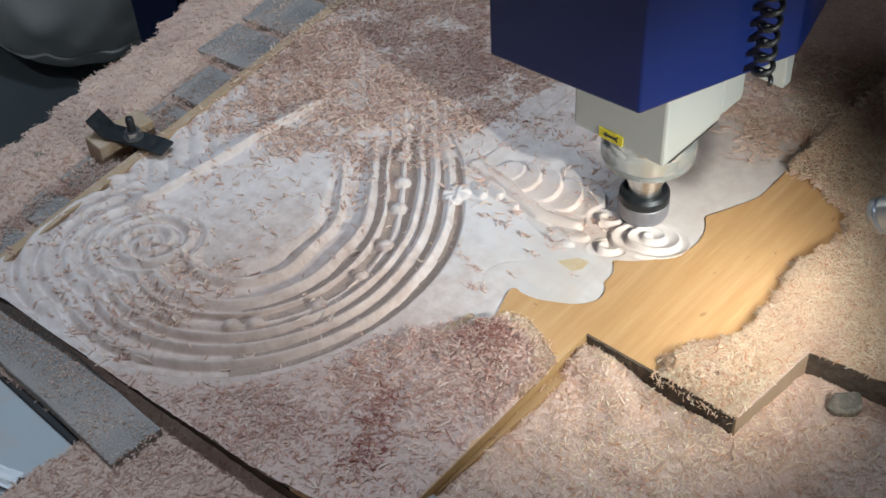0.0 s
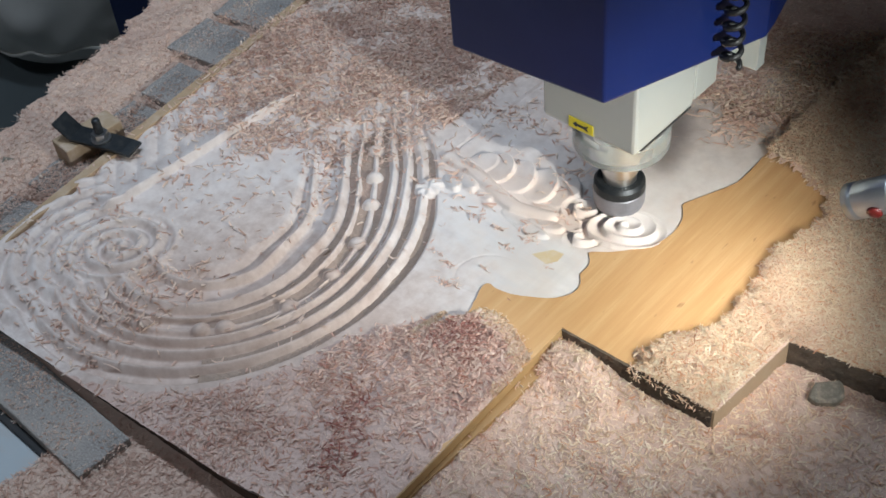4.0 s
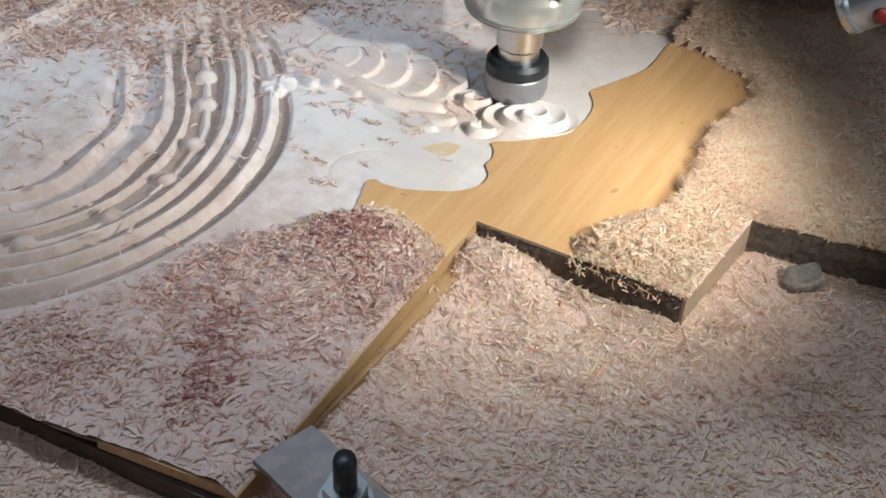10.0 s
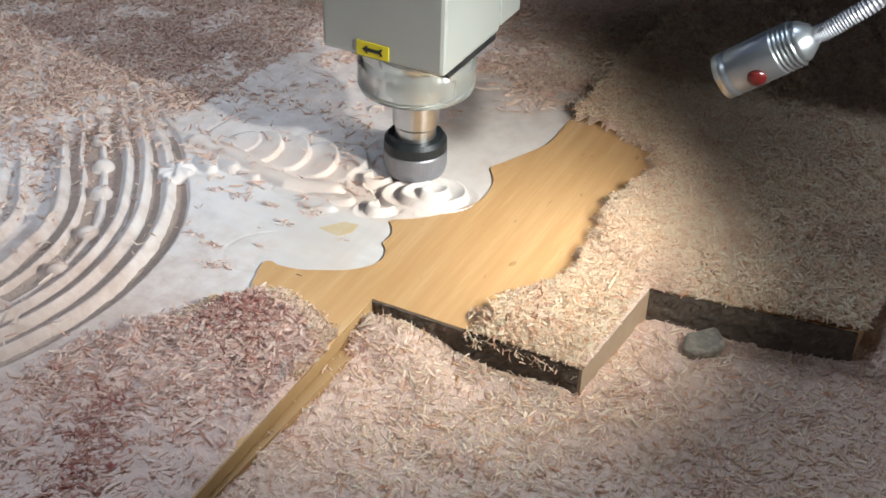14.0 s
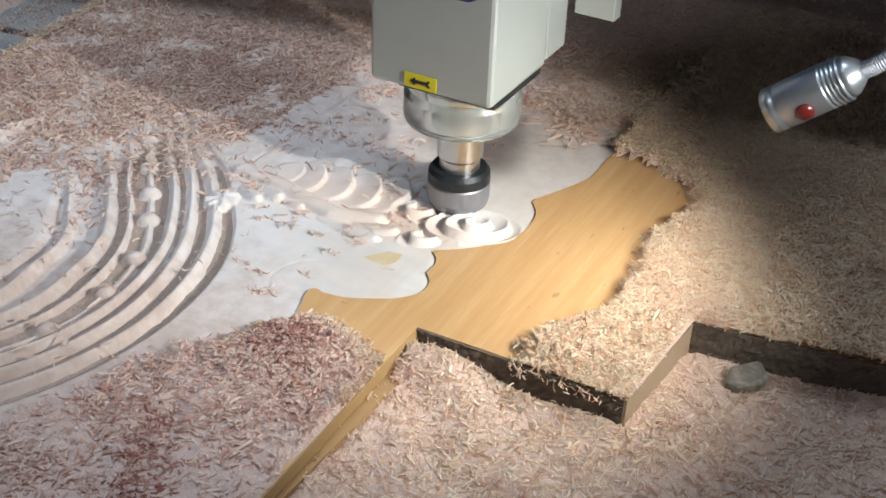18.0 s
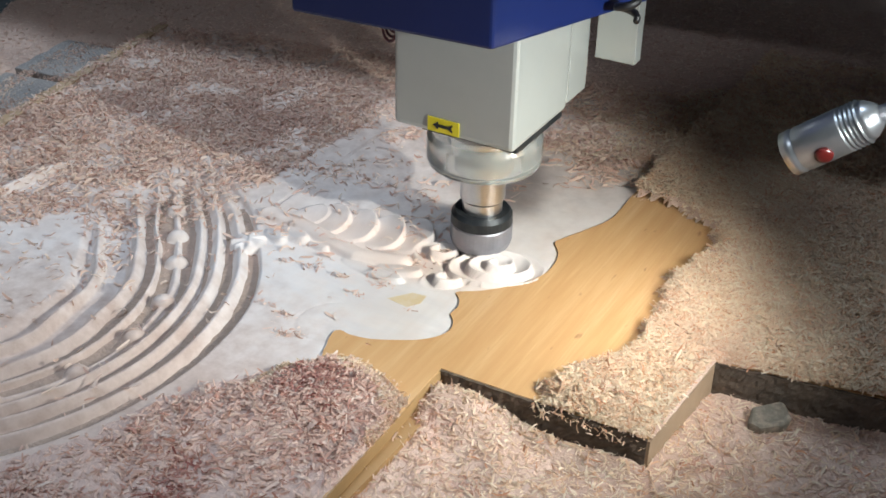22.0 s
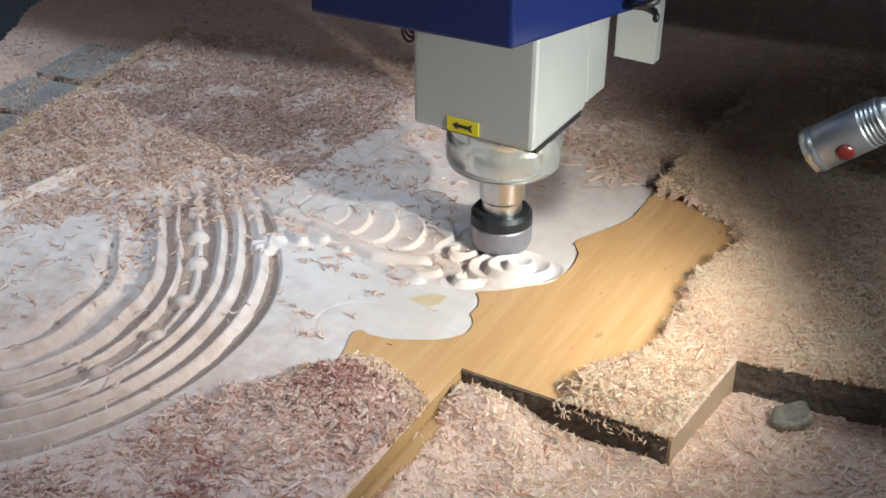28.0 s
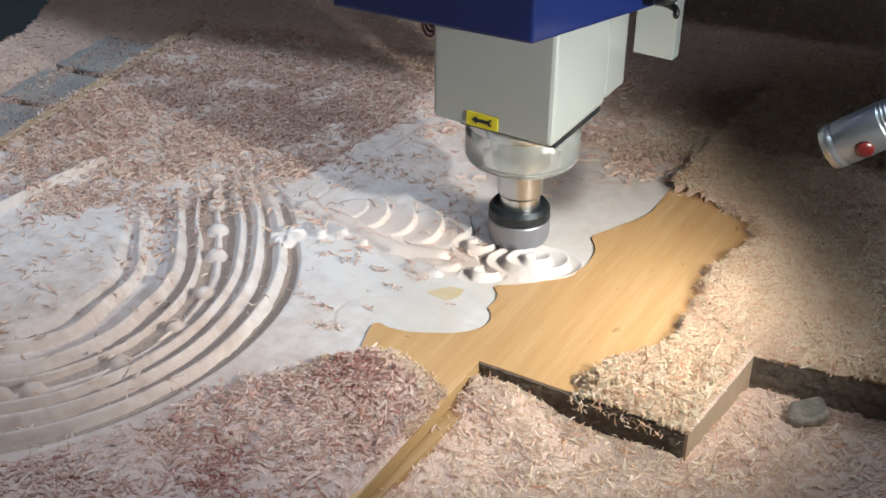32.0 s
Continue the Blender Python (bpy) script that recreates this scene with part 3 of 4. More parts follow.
def heap_height(x, y):
    """Depth of the loose shavings that lie on the panel, front part."""
    edge = np.where(x > -0.10, -0.022 - 0.55 * np.clip(x + 0.055, 0, 1) - 0.9 * np.clip(-0.07 - x, 0, 1), -0.05 + 1.0 * (x + 0.10))
    edge = edge + 0.006 * value_noise(x, y, 60, 11) + 0.004 * value_noise(x, y, 140, 12)
    rr, deg = np.hypot(x - ARC_C[0], y - ARC_C[1]), np.degrees(np.arctan2(y - ARC_C[1], x - ARC_C[0]))
    out = step(0.0, 0.035, rr - arc_radius("edge", deg))
    m = step(0.0, np.where(x < -0.10, 0.045, 0.016), edge + np.where(x < -0.10, 0.02, 0.0) - y) * out * step(0.001, -0.005, x)
    thick = 0.0035 + 0.009 * np.exp(-(((x + 0.06) / 0.05) ** 2 + ((y + 0.05) / 0.05) ** 2))
    return m * (thick + 0.0014 * value_noise(x, y, 50, 15) + 0.0018 * value_noise(x, y, 95, 13) + 0.0010 * value_noise(x, y, 220, 14)), m


def plank_height(x, y):
    """Depth of the loose shavings that lie on the two longer planks."""
    edge = np.interp(y, (0.0, 0.02, 0.055, 0.08, 0.15, 0.20, 0.26, 0.30, 0.325, 0.34), (0.070, 0.070, 0.078, 0.097, 0.088, 0.080, 0.094, 0.082, 0.040, -0.03))
    edge = edge + 0.005 * value_noise(x, y, 70, 21) + 0.004 * value_noise(x, y, 170, 22)
    m = np.maximum(step(-0.001, 0.012, x - edge), step(0.335, 0.36, y + 0.01 * value_noise(x, y, 60, 23)) * step(0.0, 0.012, x))
    thick = 0.004 + 0.006 * np.exp(-((x - edge - 0.018) / 0.022) ** 2)
    thick = thick * (0.25 + 0.75 * step(-0.002, 0.022, y)) * np.where(x > 0.152, 0.3 + 0.7 * step(0.105, 0.125, y), 1)
    return m * (thick + 0.0015 * value_noise(x, y, 90, 24) + 0.0009 * value_noise(x, y, 230, 25)), m


BED_Z = -0.030


def table_edge(y):
    """Line of the table's long edge, slanted to fit the camera's view."""
    return -0.754 - 0.387 * (y + 0.116)


def bed_height(x, y):
    """Depth of shavings on the machine bed."""
    h = 0.0068 + 0.003 * value_noise(x, y, 12, 31) + 0.0022 * value_noise(x, y, 55, 32) + 0.0013 * value_noise(x, y, 115, 35) + 0.0009 * value_noise(x, y, 200, 33)
    h = h + 0.019 * np.exp(-(((x - 0.03) / 0.042) ** 2 + ((y + 0.012) / 0.030) ** 2)) * (1 - step(0.05, 0.14, x)) * (x > 0.0)
    h = h + 0.011 * np.exp(-(np.maximum(x, 0) / 0.030) ** 2) * (x > -0.01) * step(0.01, -0.03, y)
    h = h + 0.012 * step(0.14, 0.06, x - table_edge(y))
    h = h + (0.036 - h) * np.clip(step(0.36, 0.56, y) * step(0.10, 0.36, x) + step(0.52, 0.66, y), 0, 1) * 0.97
    bare = step(-0.270, -0.285, x) * step(-0.33, -0.34, y) * step(0.010, -0.004, value_noise(x, y, 20, 34) * 0.01 + (y + 0.405) * -0.2)
    return h - 0.02 * bare


# ---- structure ----
def sheet(name, x0, x1, y0, y1, z, thick, mat):
    return tagged(mesh_object(name, box_bm(x0, x1, y0, y1, z - thick, z), mat), kind="structure")


# Unseen room shell, toned pale so that it bounces light into the shade.
sheet("floor", -5.5, 4.5, -4.5, 5.5, -0.85, 0.1, FLOOR)
sheet("ceiling", -5.5, 4.5, -4.5, 5.5, 3.0, 0.1, WALLM)
for name, box in (("wall_north", (-5.5, 4.5, 5.5, 5.6)), ("wall_south", (-5.5, 4.5, -4.6, -4.5)), ("wall_west", (-5.6, -5.5, -4.5, 5.5))):
    tagged(mesh_object(name, box_bm(*box, -0.85, 2.9), WALLM), name.replace("_", " ") + " of plain grey plaster", kind="structure")

wall = tagged(empty("wall_east"), "wall east of plain grey plaster", kind="structure")
for box in ((-4.5, -1.0, -0.85, 2.9), (3.0, 5.5, -0.85, 2.9), (-1.0, 3.0, -0.85, 0.2), (-1.0, 3.0, 2.4, 2.9)):
    part("wall_panel", box_bm(4.5, 4.6, *box), WALLM, wall)
# Unseen opening and frame added to hold the fill light.
window = tagged(empty("unseen_window_1"), "added window frame out of view, holding the fill light", kind="structure")
for box in ((-1.0, -0.94, 0.2, 2.4), (2.94, 3.0, 0.2, 2.4), (0.97, 1.03, 0.26, 2.34), (-0.94, 2.94, 0.2, 0.26), (-0.94, 2.94, 2.34, 2.4)):
    part("window_frame", box_bm(4.52, 4.58, *box, 0.004), WALLM, window)

table = tagged(empty("machine_table", 0.2, 0.3, -0.85), "grey steel router table under a layer of sawdust", "machine table")
table.matrix_world = Matrix.Identity(4)
part("bed", prism_bm([(-0.385, -1.3), (1.3, -1.3), (1.3, 1.9), (-1.10, 1.9)], -0.09, BED_Z, 0.003), STEEL_BED, table)
for x, y in ((-0.33, -1.2), (1.2, -1.2), (-1.0, 1.8), (1.2, 1.8)):
    part("leg", box_bm(x - 0.05, x + 0.05, y - 0.05, y + 0.05, -0.85, -0.09, 0.004), BLUE, table)
# Dark strip laid on the bed; the slot's shade is put into its colour.
part("groove", box_bm(-0.47, -0.16, -0.357, -0.350, BED_Z - 0.001, BED_Z + 0.004, 0.001), DARK_GAP, table)

# ---- the panel ----
panel = tagged(empty("carved_panel"), "glued wooden panel, half carved with scrolls and leaves", "wood panel")
lx, ly = 0.0013, 0.0013
gx, gy = np.arange(-0.80, 0.0001, lx), np.arange(-0.280, 0.66, ly)
X, Y = np.meshgrid(gx, gy)
Z = relief(X, Y)
mid = (X[:-1, :-1] > left_edge(Y[:-1, :-1]) + 0.006)
grid_object("carved_face", X, Y, Z, PALE, panel, mid)


def smooth_line(pts, n=7):
    out = []
    for i in range(len(pts) - 1):
        p0, p1, p2, p3 = (Vector(pts[k]) for k in (max(i - 1, 0), i, i + 1, min(i + 2, len(pts) - 1)))
        for u in np.linspace(0, 1, n, endpoint=False):
            out.append(0.5 * (2 * p1 + (p2 - p0) * u + (2 * p0 - 5 * p1 + 4 * p2 - p3) * u * u + (3 * p1 - p0 - 3 * p2 + p3) * u ** 3))
    return [(p.x, p.y) for p in out] + [pts[-1]]


# uncut golden top of the planks: a thin raised layer with a lobed edge
lobes = smooth_line([(-0.001, 0.33), (0.0005, 0.30), (0.0, 0.276), (-0.012, 0.243), (-0.023, 0.216)]) + smooth_line([(-0.0225, 0.212), (-0.011, 0.192), (-0.007, 0.165), (-0.012, 0.142), (-0.022, 0.125), (-0.034, 0.112), (-0.048, 0.104)]) \
    + smooth_line([(-0.049, 0.101), (-0.042, 0.093), (-0.037, 0.083), (-0.036, 0.073)]) + smooth_line([(-0.0355, 0.069), (-0.026, 0.057), (-0.024, 0.041), (-0.036, 0.026), (-0.062, 0.0175), (-0.083, 0.0185), (-0.0930, 0.0225), (-0.0970, 0.019), (-0.0940, 0.007), (-0.089, -0.006), (-0.082, -0.05), (-0.082, -0.279)])
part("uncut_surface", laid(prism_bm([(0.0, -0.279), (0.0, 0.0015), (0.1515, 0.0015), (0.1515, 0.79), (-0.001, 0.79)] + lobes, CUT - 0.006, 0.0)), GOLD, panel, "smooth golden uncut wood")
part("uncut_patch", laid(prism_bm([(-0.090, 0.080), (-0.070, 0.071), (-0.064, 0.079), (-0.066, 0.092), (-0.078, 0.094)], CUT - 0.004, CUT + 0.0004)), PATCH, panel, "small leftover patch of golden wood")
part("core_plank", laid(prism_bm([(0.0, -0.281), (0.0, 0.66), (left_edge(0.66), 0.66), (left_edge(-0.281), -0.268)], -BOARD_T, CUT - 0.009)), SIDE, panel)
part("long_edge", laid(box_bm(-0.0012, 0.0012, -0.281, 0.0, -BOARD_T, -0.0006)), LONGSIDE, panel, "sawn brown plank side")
part("end_strip", laid(prism_bm([(left_edge(-0.28), -0.2685), (0.0, -0.2835), (0.0, -0.279), (left_edge(-0.28), -0.264)], -BOARD_T, CUT - 0.0085)), ENDW, panel, "brown end grain darkened with its shade")
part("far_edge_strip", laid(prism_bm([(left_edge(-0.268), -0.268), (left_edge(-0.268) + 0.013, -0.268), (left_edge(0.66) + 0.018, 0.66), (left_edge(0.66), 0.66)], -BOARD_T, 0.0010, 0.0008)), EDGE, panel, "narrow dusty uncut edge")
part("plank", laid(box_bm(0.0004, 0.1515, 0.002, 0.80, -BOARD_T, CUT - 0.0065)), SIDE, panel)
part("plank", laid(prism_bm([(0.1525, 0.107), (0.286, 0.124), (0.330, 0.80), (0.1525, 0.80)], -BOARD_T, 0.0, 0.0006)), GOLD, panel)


def rough_end(x0, y0, x1, y1, seed):
    """A dark end face with torn fibres: a thin slab with an uneven front."""
    bm = bmesh.new()
    bmesh.ops.create_grid(bm, x_segments=70, y_segments=14, size=0.5)
    for v in bm.verts:
        u, w = v.co.x + 0.5, v.co.y + 0.5
        p = Vector((u * 9 + seed, w * 2, 0))
        out = 0.0012 * noise.noise(p * 3) + 0.0009 * noise.noise(p * 11)
        top = 0.0012 * min(0.0, noise.noise(Vector((u * 40, seed, 0)))) if w > 0.9 else 0.0
        z = -0.0285 + w * 0.0281 + top
        v.co = (x0 + (x1 - x0) * u, y0 + (y1 - y0) * u + out, z)
    bmesh.ops.recalc_face_normals(bm, faces=bm.faces[:])
    made = bmesh.ops.extrude_face_region(bm, geom=bm.faces[:])
    for v in made["geom"]:
        if isinstance(v, bmesh.types.BMVert):
            v.co.y += 0.0026
    bmesh.ops.recalc_face_normals(bm, faces=bm.faces[:])
    return bm


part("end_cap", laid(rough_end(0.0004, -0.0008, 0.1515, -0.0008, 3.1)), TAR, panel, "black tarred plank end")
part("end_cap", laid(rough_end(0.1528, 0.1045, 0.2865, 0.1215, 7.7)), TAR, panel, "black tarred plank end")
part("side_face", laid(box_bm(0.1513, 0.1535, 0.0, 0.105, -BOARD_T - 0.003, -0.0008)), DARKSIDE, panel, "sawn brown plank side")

# ---- loose shavings ----
def flakes(name, spots, height, mat, rng, size=(0.0042, 0.0100), lift=0.0014, tilt=0.22, label="", wide=1.0):
    """Thin curled strips: each bends round an axis of its own and lies on the surface."""
    x, y = spots
    n = len(x)
    z = height(x, y)
    length = rng.uniform(*size, n) * rng.choice((0.7, 1.0, 1.3), n, p=(0.4, 0.42, 0.18))
    width = rng.uniform(0.0006, 0.0016, n) * wide
    yaw = rng.uniform(0, 2 * math.pi, n)
    pitch = rng.normal(0, tilt, n)
    roll = rng.normal(0, 0.55, n)
    bend = rng.uniform(0.15, 1.0, n) ** 1.6 * 2.9 * rng.choice((-1, 1), n, p=(0.35, 0.65))
    lean = rng.normal(0, 0.7, n)  # how far the curl tips from upright onto its side
    c, s = np.cos(yaw), np.sin(yaw)
    steps = (-0.5, -0.17, 0.17, 0.5)
    verts = np.empty((n, 8, 3))
    for k, u in enumerate(steps):
        along = length * np.sin(bend * u) / bend
        out = length * (1 - np.cos(bend * u)) / bend
        side0, up0 = out * np.sin(lean), out * np.cos(lean) + np.sin(pitch) * along
        for j, w in enumerate((-0.5, 0.5)):
            side = w * width * (1.0 if abs(u) < 0.3 else 0.62)
            verts[:, 2 * k + j, 0] = x + c * along - s * (side0 + side * np.cos(roll))
            verts[:, 2 * k + j, 1] = y + s * along + c * (side0 + side * np.cos(roll))
            verts[:, 2 * k + j, 2] = up0 + side * np.sin(roll)
    low = verts[:, :, 2].min(1)
    verts[:, :, 2] += (z - 0.0006 - low * 0.85 + rng.uniform(0, 1, n) ** 2 * lift)[:, None]
    base = np.arange(n)[:, None, None] * 8
    quads = (base + np.array([[0, 2, 3, 1], [2, 4, 5, 3], [4, 6, 7, 5]])[None]).reshape(-1, 4)
    ob = array_object(name, verts.reshape(-1, 3), quads, mat)
    return tagged(ob, label, "wood shavings", kind="stuff")


rng = np.random.RandomState(7)


def scatter(n, x0, x1, y0, y1, chance):
    x, y = rng.uniform(x0, x1, n), rng.uniform(y0, y1, n)
    keep = rng.uniform(0, 1, n) < chance(x, y)
    return x[keep], y[keep]


def on_panel(x, y):
    return ((x < 0.0) & (x > left_edge(y)) & (y > -0.278)) | ((x >= 0) & (x < 0.152) & (y > 0.0)) | ((x >= 0.152) & (x < 0.288 + 0.06 * (y - 0.1)) & (y > 0.105 + 0.13 * (x - 0.152)))


def on_table(x, y):
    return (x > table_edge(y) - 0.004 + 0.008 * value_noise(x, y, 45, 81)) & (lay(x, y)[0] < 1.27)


# beds of dust under the loose flakes
gx, gy = np.arange(-1.4, 1.2, 0.005), np.arange(-0.9, 1.45, 0.005)
BX, BY = np.meshgrid(gx, gy)
tagged(grid_object("sawdust_bed", BX, BY, BED_Z + bed_height(BX, BY) - 0.0004, BED, None, on_table(BX, BY)[:-1, :-1]), "pinkish sawdust covering the machine bed", "sawdust", kind="stuff")
gx, gy = np.arange(-0.42, 0.002, 0.0022), np.arange(-0.281, 0.0, 0.0022)
HX, HY = np.meshgrid(gx, gy)
hh, hm = heap_height(HX, HY)
tagged(grid_object("sawdust_heap", HX, HY, np.maximum(relief(HX, HY), np.where(HX > -0.084, 0.0, CUT)) + hh - 0.0006, BED_PINK, None, hm[:-1, :-1] > 0.02), "heap of pink sawdust lying on the panel", "sawdust", kind="stuff")
gx, gy = np.arange(0.0, 0.36, 0.0022), np.arange(0.0, 0.79, 0.0022)
HX, HY = np.meshgrid(gx, gy)
hh, hm = plank_height(HX, HY)
ok = on_panel(HX, HY) & (hm > 0.02)
tagged(grid_object("sawdust_drift", HX, HY, hh - 0.0004, BED, None, ok[:-1, :-1]), "drift of pale sawdust on the planks", "sawdust", kind="stuff")


def panel_top(x, y):
    z = relief(x, y)
    z = np.where((x > -0.085) & (y < 0.0), 0.0, z)
    return z + heap_height(x, y)[0]


near = lambda x, y: np.clip(1.25 - 0.9 * np.hypot(x - 0.1, y + 0.05), 0.25, 1)
x, y = scatter(420000, -1.15, 0.75, -0.62, 1.05, lambda x, y: on_table(x, y) * np.where(on_panel(x, y) & (bed_height(x, y) < 0.030), 0, near(x, y)) * (bed_height(x, y) > 0))
# cream near the plank end, with the lamp pool's warmth put into the colour
lamplit = rng.uniform(0, 1, len(x)) < np.exp(-(((x - 0.10) / 0.20) ** 2 + ((y + 0.02) / 0.13) ** 2)) * 1.1
flakes("lamp_toned_shavings", (x[lamplit], y[lamplit]), lambda x, y: BED_Z + bed_height(x, y), CHIP_CREAM, rng, label="cream shavings piled against the plank end, lamp warmth in their colour")
x, y = x[~lamplit], y[~lamplit]
flakes("bed_shavings", (x, y), lambda x, y: BED_Z + bed_height(x, y), CHIP, rng, lift=0.0009, tilt=0.11, label="curled pink wood shavings strewn over the bed")
x, y = scatter(190000, -0.42, 0.0, -0.279, 0.0, lambda x, y: np.clip(heap_height(x, y)[1] * 1.2, 0, 1) * 0.30 * np.clip(0.14 + 0.9 * np.exp(-(((x + 0.04) / 0.06) ** 2 + ((y + 0.06) / 0.055) ** 2)) + 0.25 * value_noise(x, y, 25, 61), 0.06, 0.95))
flakes("heap_shavings", (x, y), panel_top, CHIP_HEAP, rng, size=(0.0042, 0.0100), wide=1.35, lift=0.0010, tilt=0.10, label="pink wood shavings heaped on the panel front")
x, y = scatter(230000, 0.0, 0.34, 0.0, 0.8, lambda x, y: np.where(on_panel(x, y), plank_height(x, y)[1], 0) * np.clip(1.1 - 0.8 * y, 0.35, 1))
flakes("plank_shavings", (x, y), lambda x, y: plank_height(x, y)[0], CHIP_CREAM, rng, label="pale wood shavings drifted over the planks")


def far_chance(x, y):
    r = np.hypot(x - ARC_C[0], y - ARC_C[1])
    deg = np.degrees(np.arctan2(y - ARC_C[1], x - ARC_C[0]))
    c = step(0.04, 0.22, y + 0.06 * value_noise(x, y, 22, 41) + 0.12 * np.clip(-0.33 - x, 0, 0.2)) * 0.46 * (0.22 + 0.78 * step(-0.45, 0.15, value_noise(x, y, 26, 43)))
    groove = (0.045 + 0.10 * step(0.10, 0.22, y)) * (r < arc_radius("edge", deg)) * (r > arc_radius("last", deg))
    pale = 0.010 + 0.045 * step(0.2, 0.6, value_noise(x, y, 30, 42))
    return np.clip(np.maximum(c, groove + pale), 0, 1) * (x > left_edge(y) - 0.001) * np.where(x < left_edge(y) + 0.015, 0.25, 1) * np.where((x < -0.40) & (y < -0.04), 0.45, 1) * np.where((x > -0.31) & (y < 0.40 + 0.05 * value_noise(x, y, 24, 44)), 0.08 + 0.25 * step(0.25, 0.7, value_noise(x, y, 20, 45)) * (y > 0.27), 1) * np.where((x > -0.085) & (y < 0.33), 0, 1)


far_top = lambda x, y: np.where(x < left_edge(y) + 0.015, 0.0010, relief(x, y))
x, y = scatter(170000, -0.80, 0.0, -0.279, 0.66, far_chance)
flakes("pale_shavings", (x, y), far_top, CHIP_FAR, rng, size=(0.0065, 0.0145), wide=1.7, lift=0.002, tilt=0.14, label="pale shavings caught in the carving")
x, y = scatter(125000, -0.80, 0.0, -0.279, 0.66, far_chance)
flakes("relief_shavings", (x, y), far_top, CHIP_ROSE, rng, size=(0.0065, 0.0145), wide=1.6, lift=0.0022, tilt=0.14, label="reddish shavings caught in the carving")

x, y = scatter(60000, -0.42, 0.0, -0.279, 0.0, lambda x, y: heap_height(x, y)[1] * (0.10 + 0.55 * step(0.05, 0.9, value_noise(x, y, 34, 62)) * np.exp(-(((x + 0.06) / 0.13) ** 2 + ((y + 0.10) / 0.13) ** 2))) * 0.42)
flakes("red_shavings", (x, y), panel_top, CHIP_RED, rng, label="red-brown shavings lying on the sawdust heap")
cx, cy = rng.uniform(-0.25, -0.05, 16), rng.uniform(0.0, 0.115, 16)
k = rng.randint(0, 16, 260)
x, y = cx[k] + rng.normal(0, 0.006, 260), cy[k] + rng.normal(0, 0.0022, 260)
ok = (x < -0.06) & (np.hypot(x - ARC_C[0], y - ARC_C[1]) > 0.2)
flakes("splinters", (x[ok], y[ok]), relief, CHIP_ROSE, rng, size=(0.003, 0.009), label="brown splinters torn up from the cut face")

# brown sheet in the grooves: settled dust and the grooves' shade in one colour
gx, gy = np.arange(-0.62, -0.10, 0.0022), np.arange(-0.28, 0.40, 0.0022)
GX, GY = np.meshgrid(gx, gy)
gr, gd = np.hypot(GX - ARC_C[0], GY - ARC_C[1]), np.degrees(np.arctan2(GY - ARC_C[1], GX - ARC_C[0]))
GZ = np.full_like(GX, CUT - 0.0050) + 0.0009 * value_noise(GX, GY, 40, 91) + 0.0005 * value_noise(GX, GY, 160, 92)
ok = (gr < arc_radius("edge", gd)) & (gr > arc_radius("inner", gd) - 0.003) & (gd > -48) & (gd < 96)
tagged(grid_object("groove_shade_sheet", GX, GY, GZ, GROOVE, None, ok[:-1, :-1]), "brown dust and painted shade in the carved grooves", "sawdust", kind="stuff")

x, y = scatter(11000, -0.16, 0.028, 0.35, 0.64, lambda x, y: step(0.375, 0.43, y + 0.02 * value_noise(x, y, 50, 95)) * step(-0.16, -0.03, x + 0.03 * value_noise(x, y, 30, 96)))
flakes("tail_shavings", (x, y), lambda x, y: relief(x, y) + 0.006 * step(-0.06, 0.0, x) * step(0.39, 0.44, y), CHIP_CREAM, rng, lift=0.003, label="pale shavings trailing off behind the spindle")

# small reddish clumps and overhanging curls
cx, cy = np.array((0.108, 0.094, 0.020, 0.055, 0.11, 0.18, 0.02, 0.25)), np.array((0.030, 0.052, -0.045, -0.075, -0.09, 0.02, -0.13, -0.04))
k = rng.randint(0, 8, 420)
x, y = cx[k] + rng.normal(0, 0.009, 420), cy[k] + rng.normal(0, 0.006, 420)
flakes("clumped_shavings", (x, y), lambda x, y: np.where(on_panel(x, y), plank_height(x, y)[0], BED_Z + bed_height(x, y)), CHIP_RED, rng, lift=0.002, label="small clumps of reddish shavings")
x, y = 0.072 + 0.078 * rng.uniform(0, 1, 150) ** 1.4, rng.normal(-0.0008, 0.0012, 150)
flakes("edge_shavings", (x, y), lambda x, y: np.where(y > 0, plank_height(x, y * 0 + 0.003)[0], -0.003) - rng.uniform(0, 1, len(x)) ** 2 * 0.007 * (y < -0.001), CHIP_CREAM, rng, size=(0.003, 0.007), tilt=0.6, label="curls of shavings caught on the plank end")

def heap_rim(x, y):
    m = heap_height(x, y)[1]
    return (m > 0.02) * (m < 0.97) * (x > -0.105) * (y > -0.10) * 0.8


x, y = scatter(30000, -0.11, 0.0, -0.10, 0.0, heap_rim)
u = rng.uniform(-0.078, -0.002, 3600)
x, y = np.append(x, u), np.append(y, -0.022 - 0.55 * np.clip(u + 0.055, 0, 1) + rng.normal(-0.001, 0.0045, 3600))
flakes("rim_shavings", (x, y), panel_top, CHIP_CREAM, rng, size=(0.003, 0.006), label="pale fine shavings along the heap's rim")
u = rng.uniform(0, 1, 1100)
w = u < 0.28
x = np.where(w, -0.052 - 0.042 * u / 0.28, -0.062) + rng.normal(0, np.where(w, 0.009, 0.013), 1100)
y = np.where(w, -0.235 + 0.085 * u / 0.28, -0.062) + rng.normal(0, np.where(w, 0.009, 0.013), 1100)
flakes("streak_shavings", (x, y), panel_top, CHIP_DARK, rng, lift=0.001, label="streak of dark red shavings across the heap")

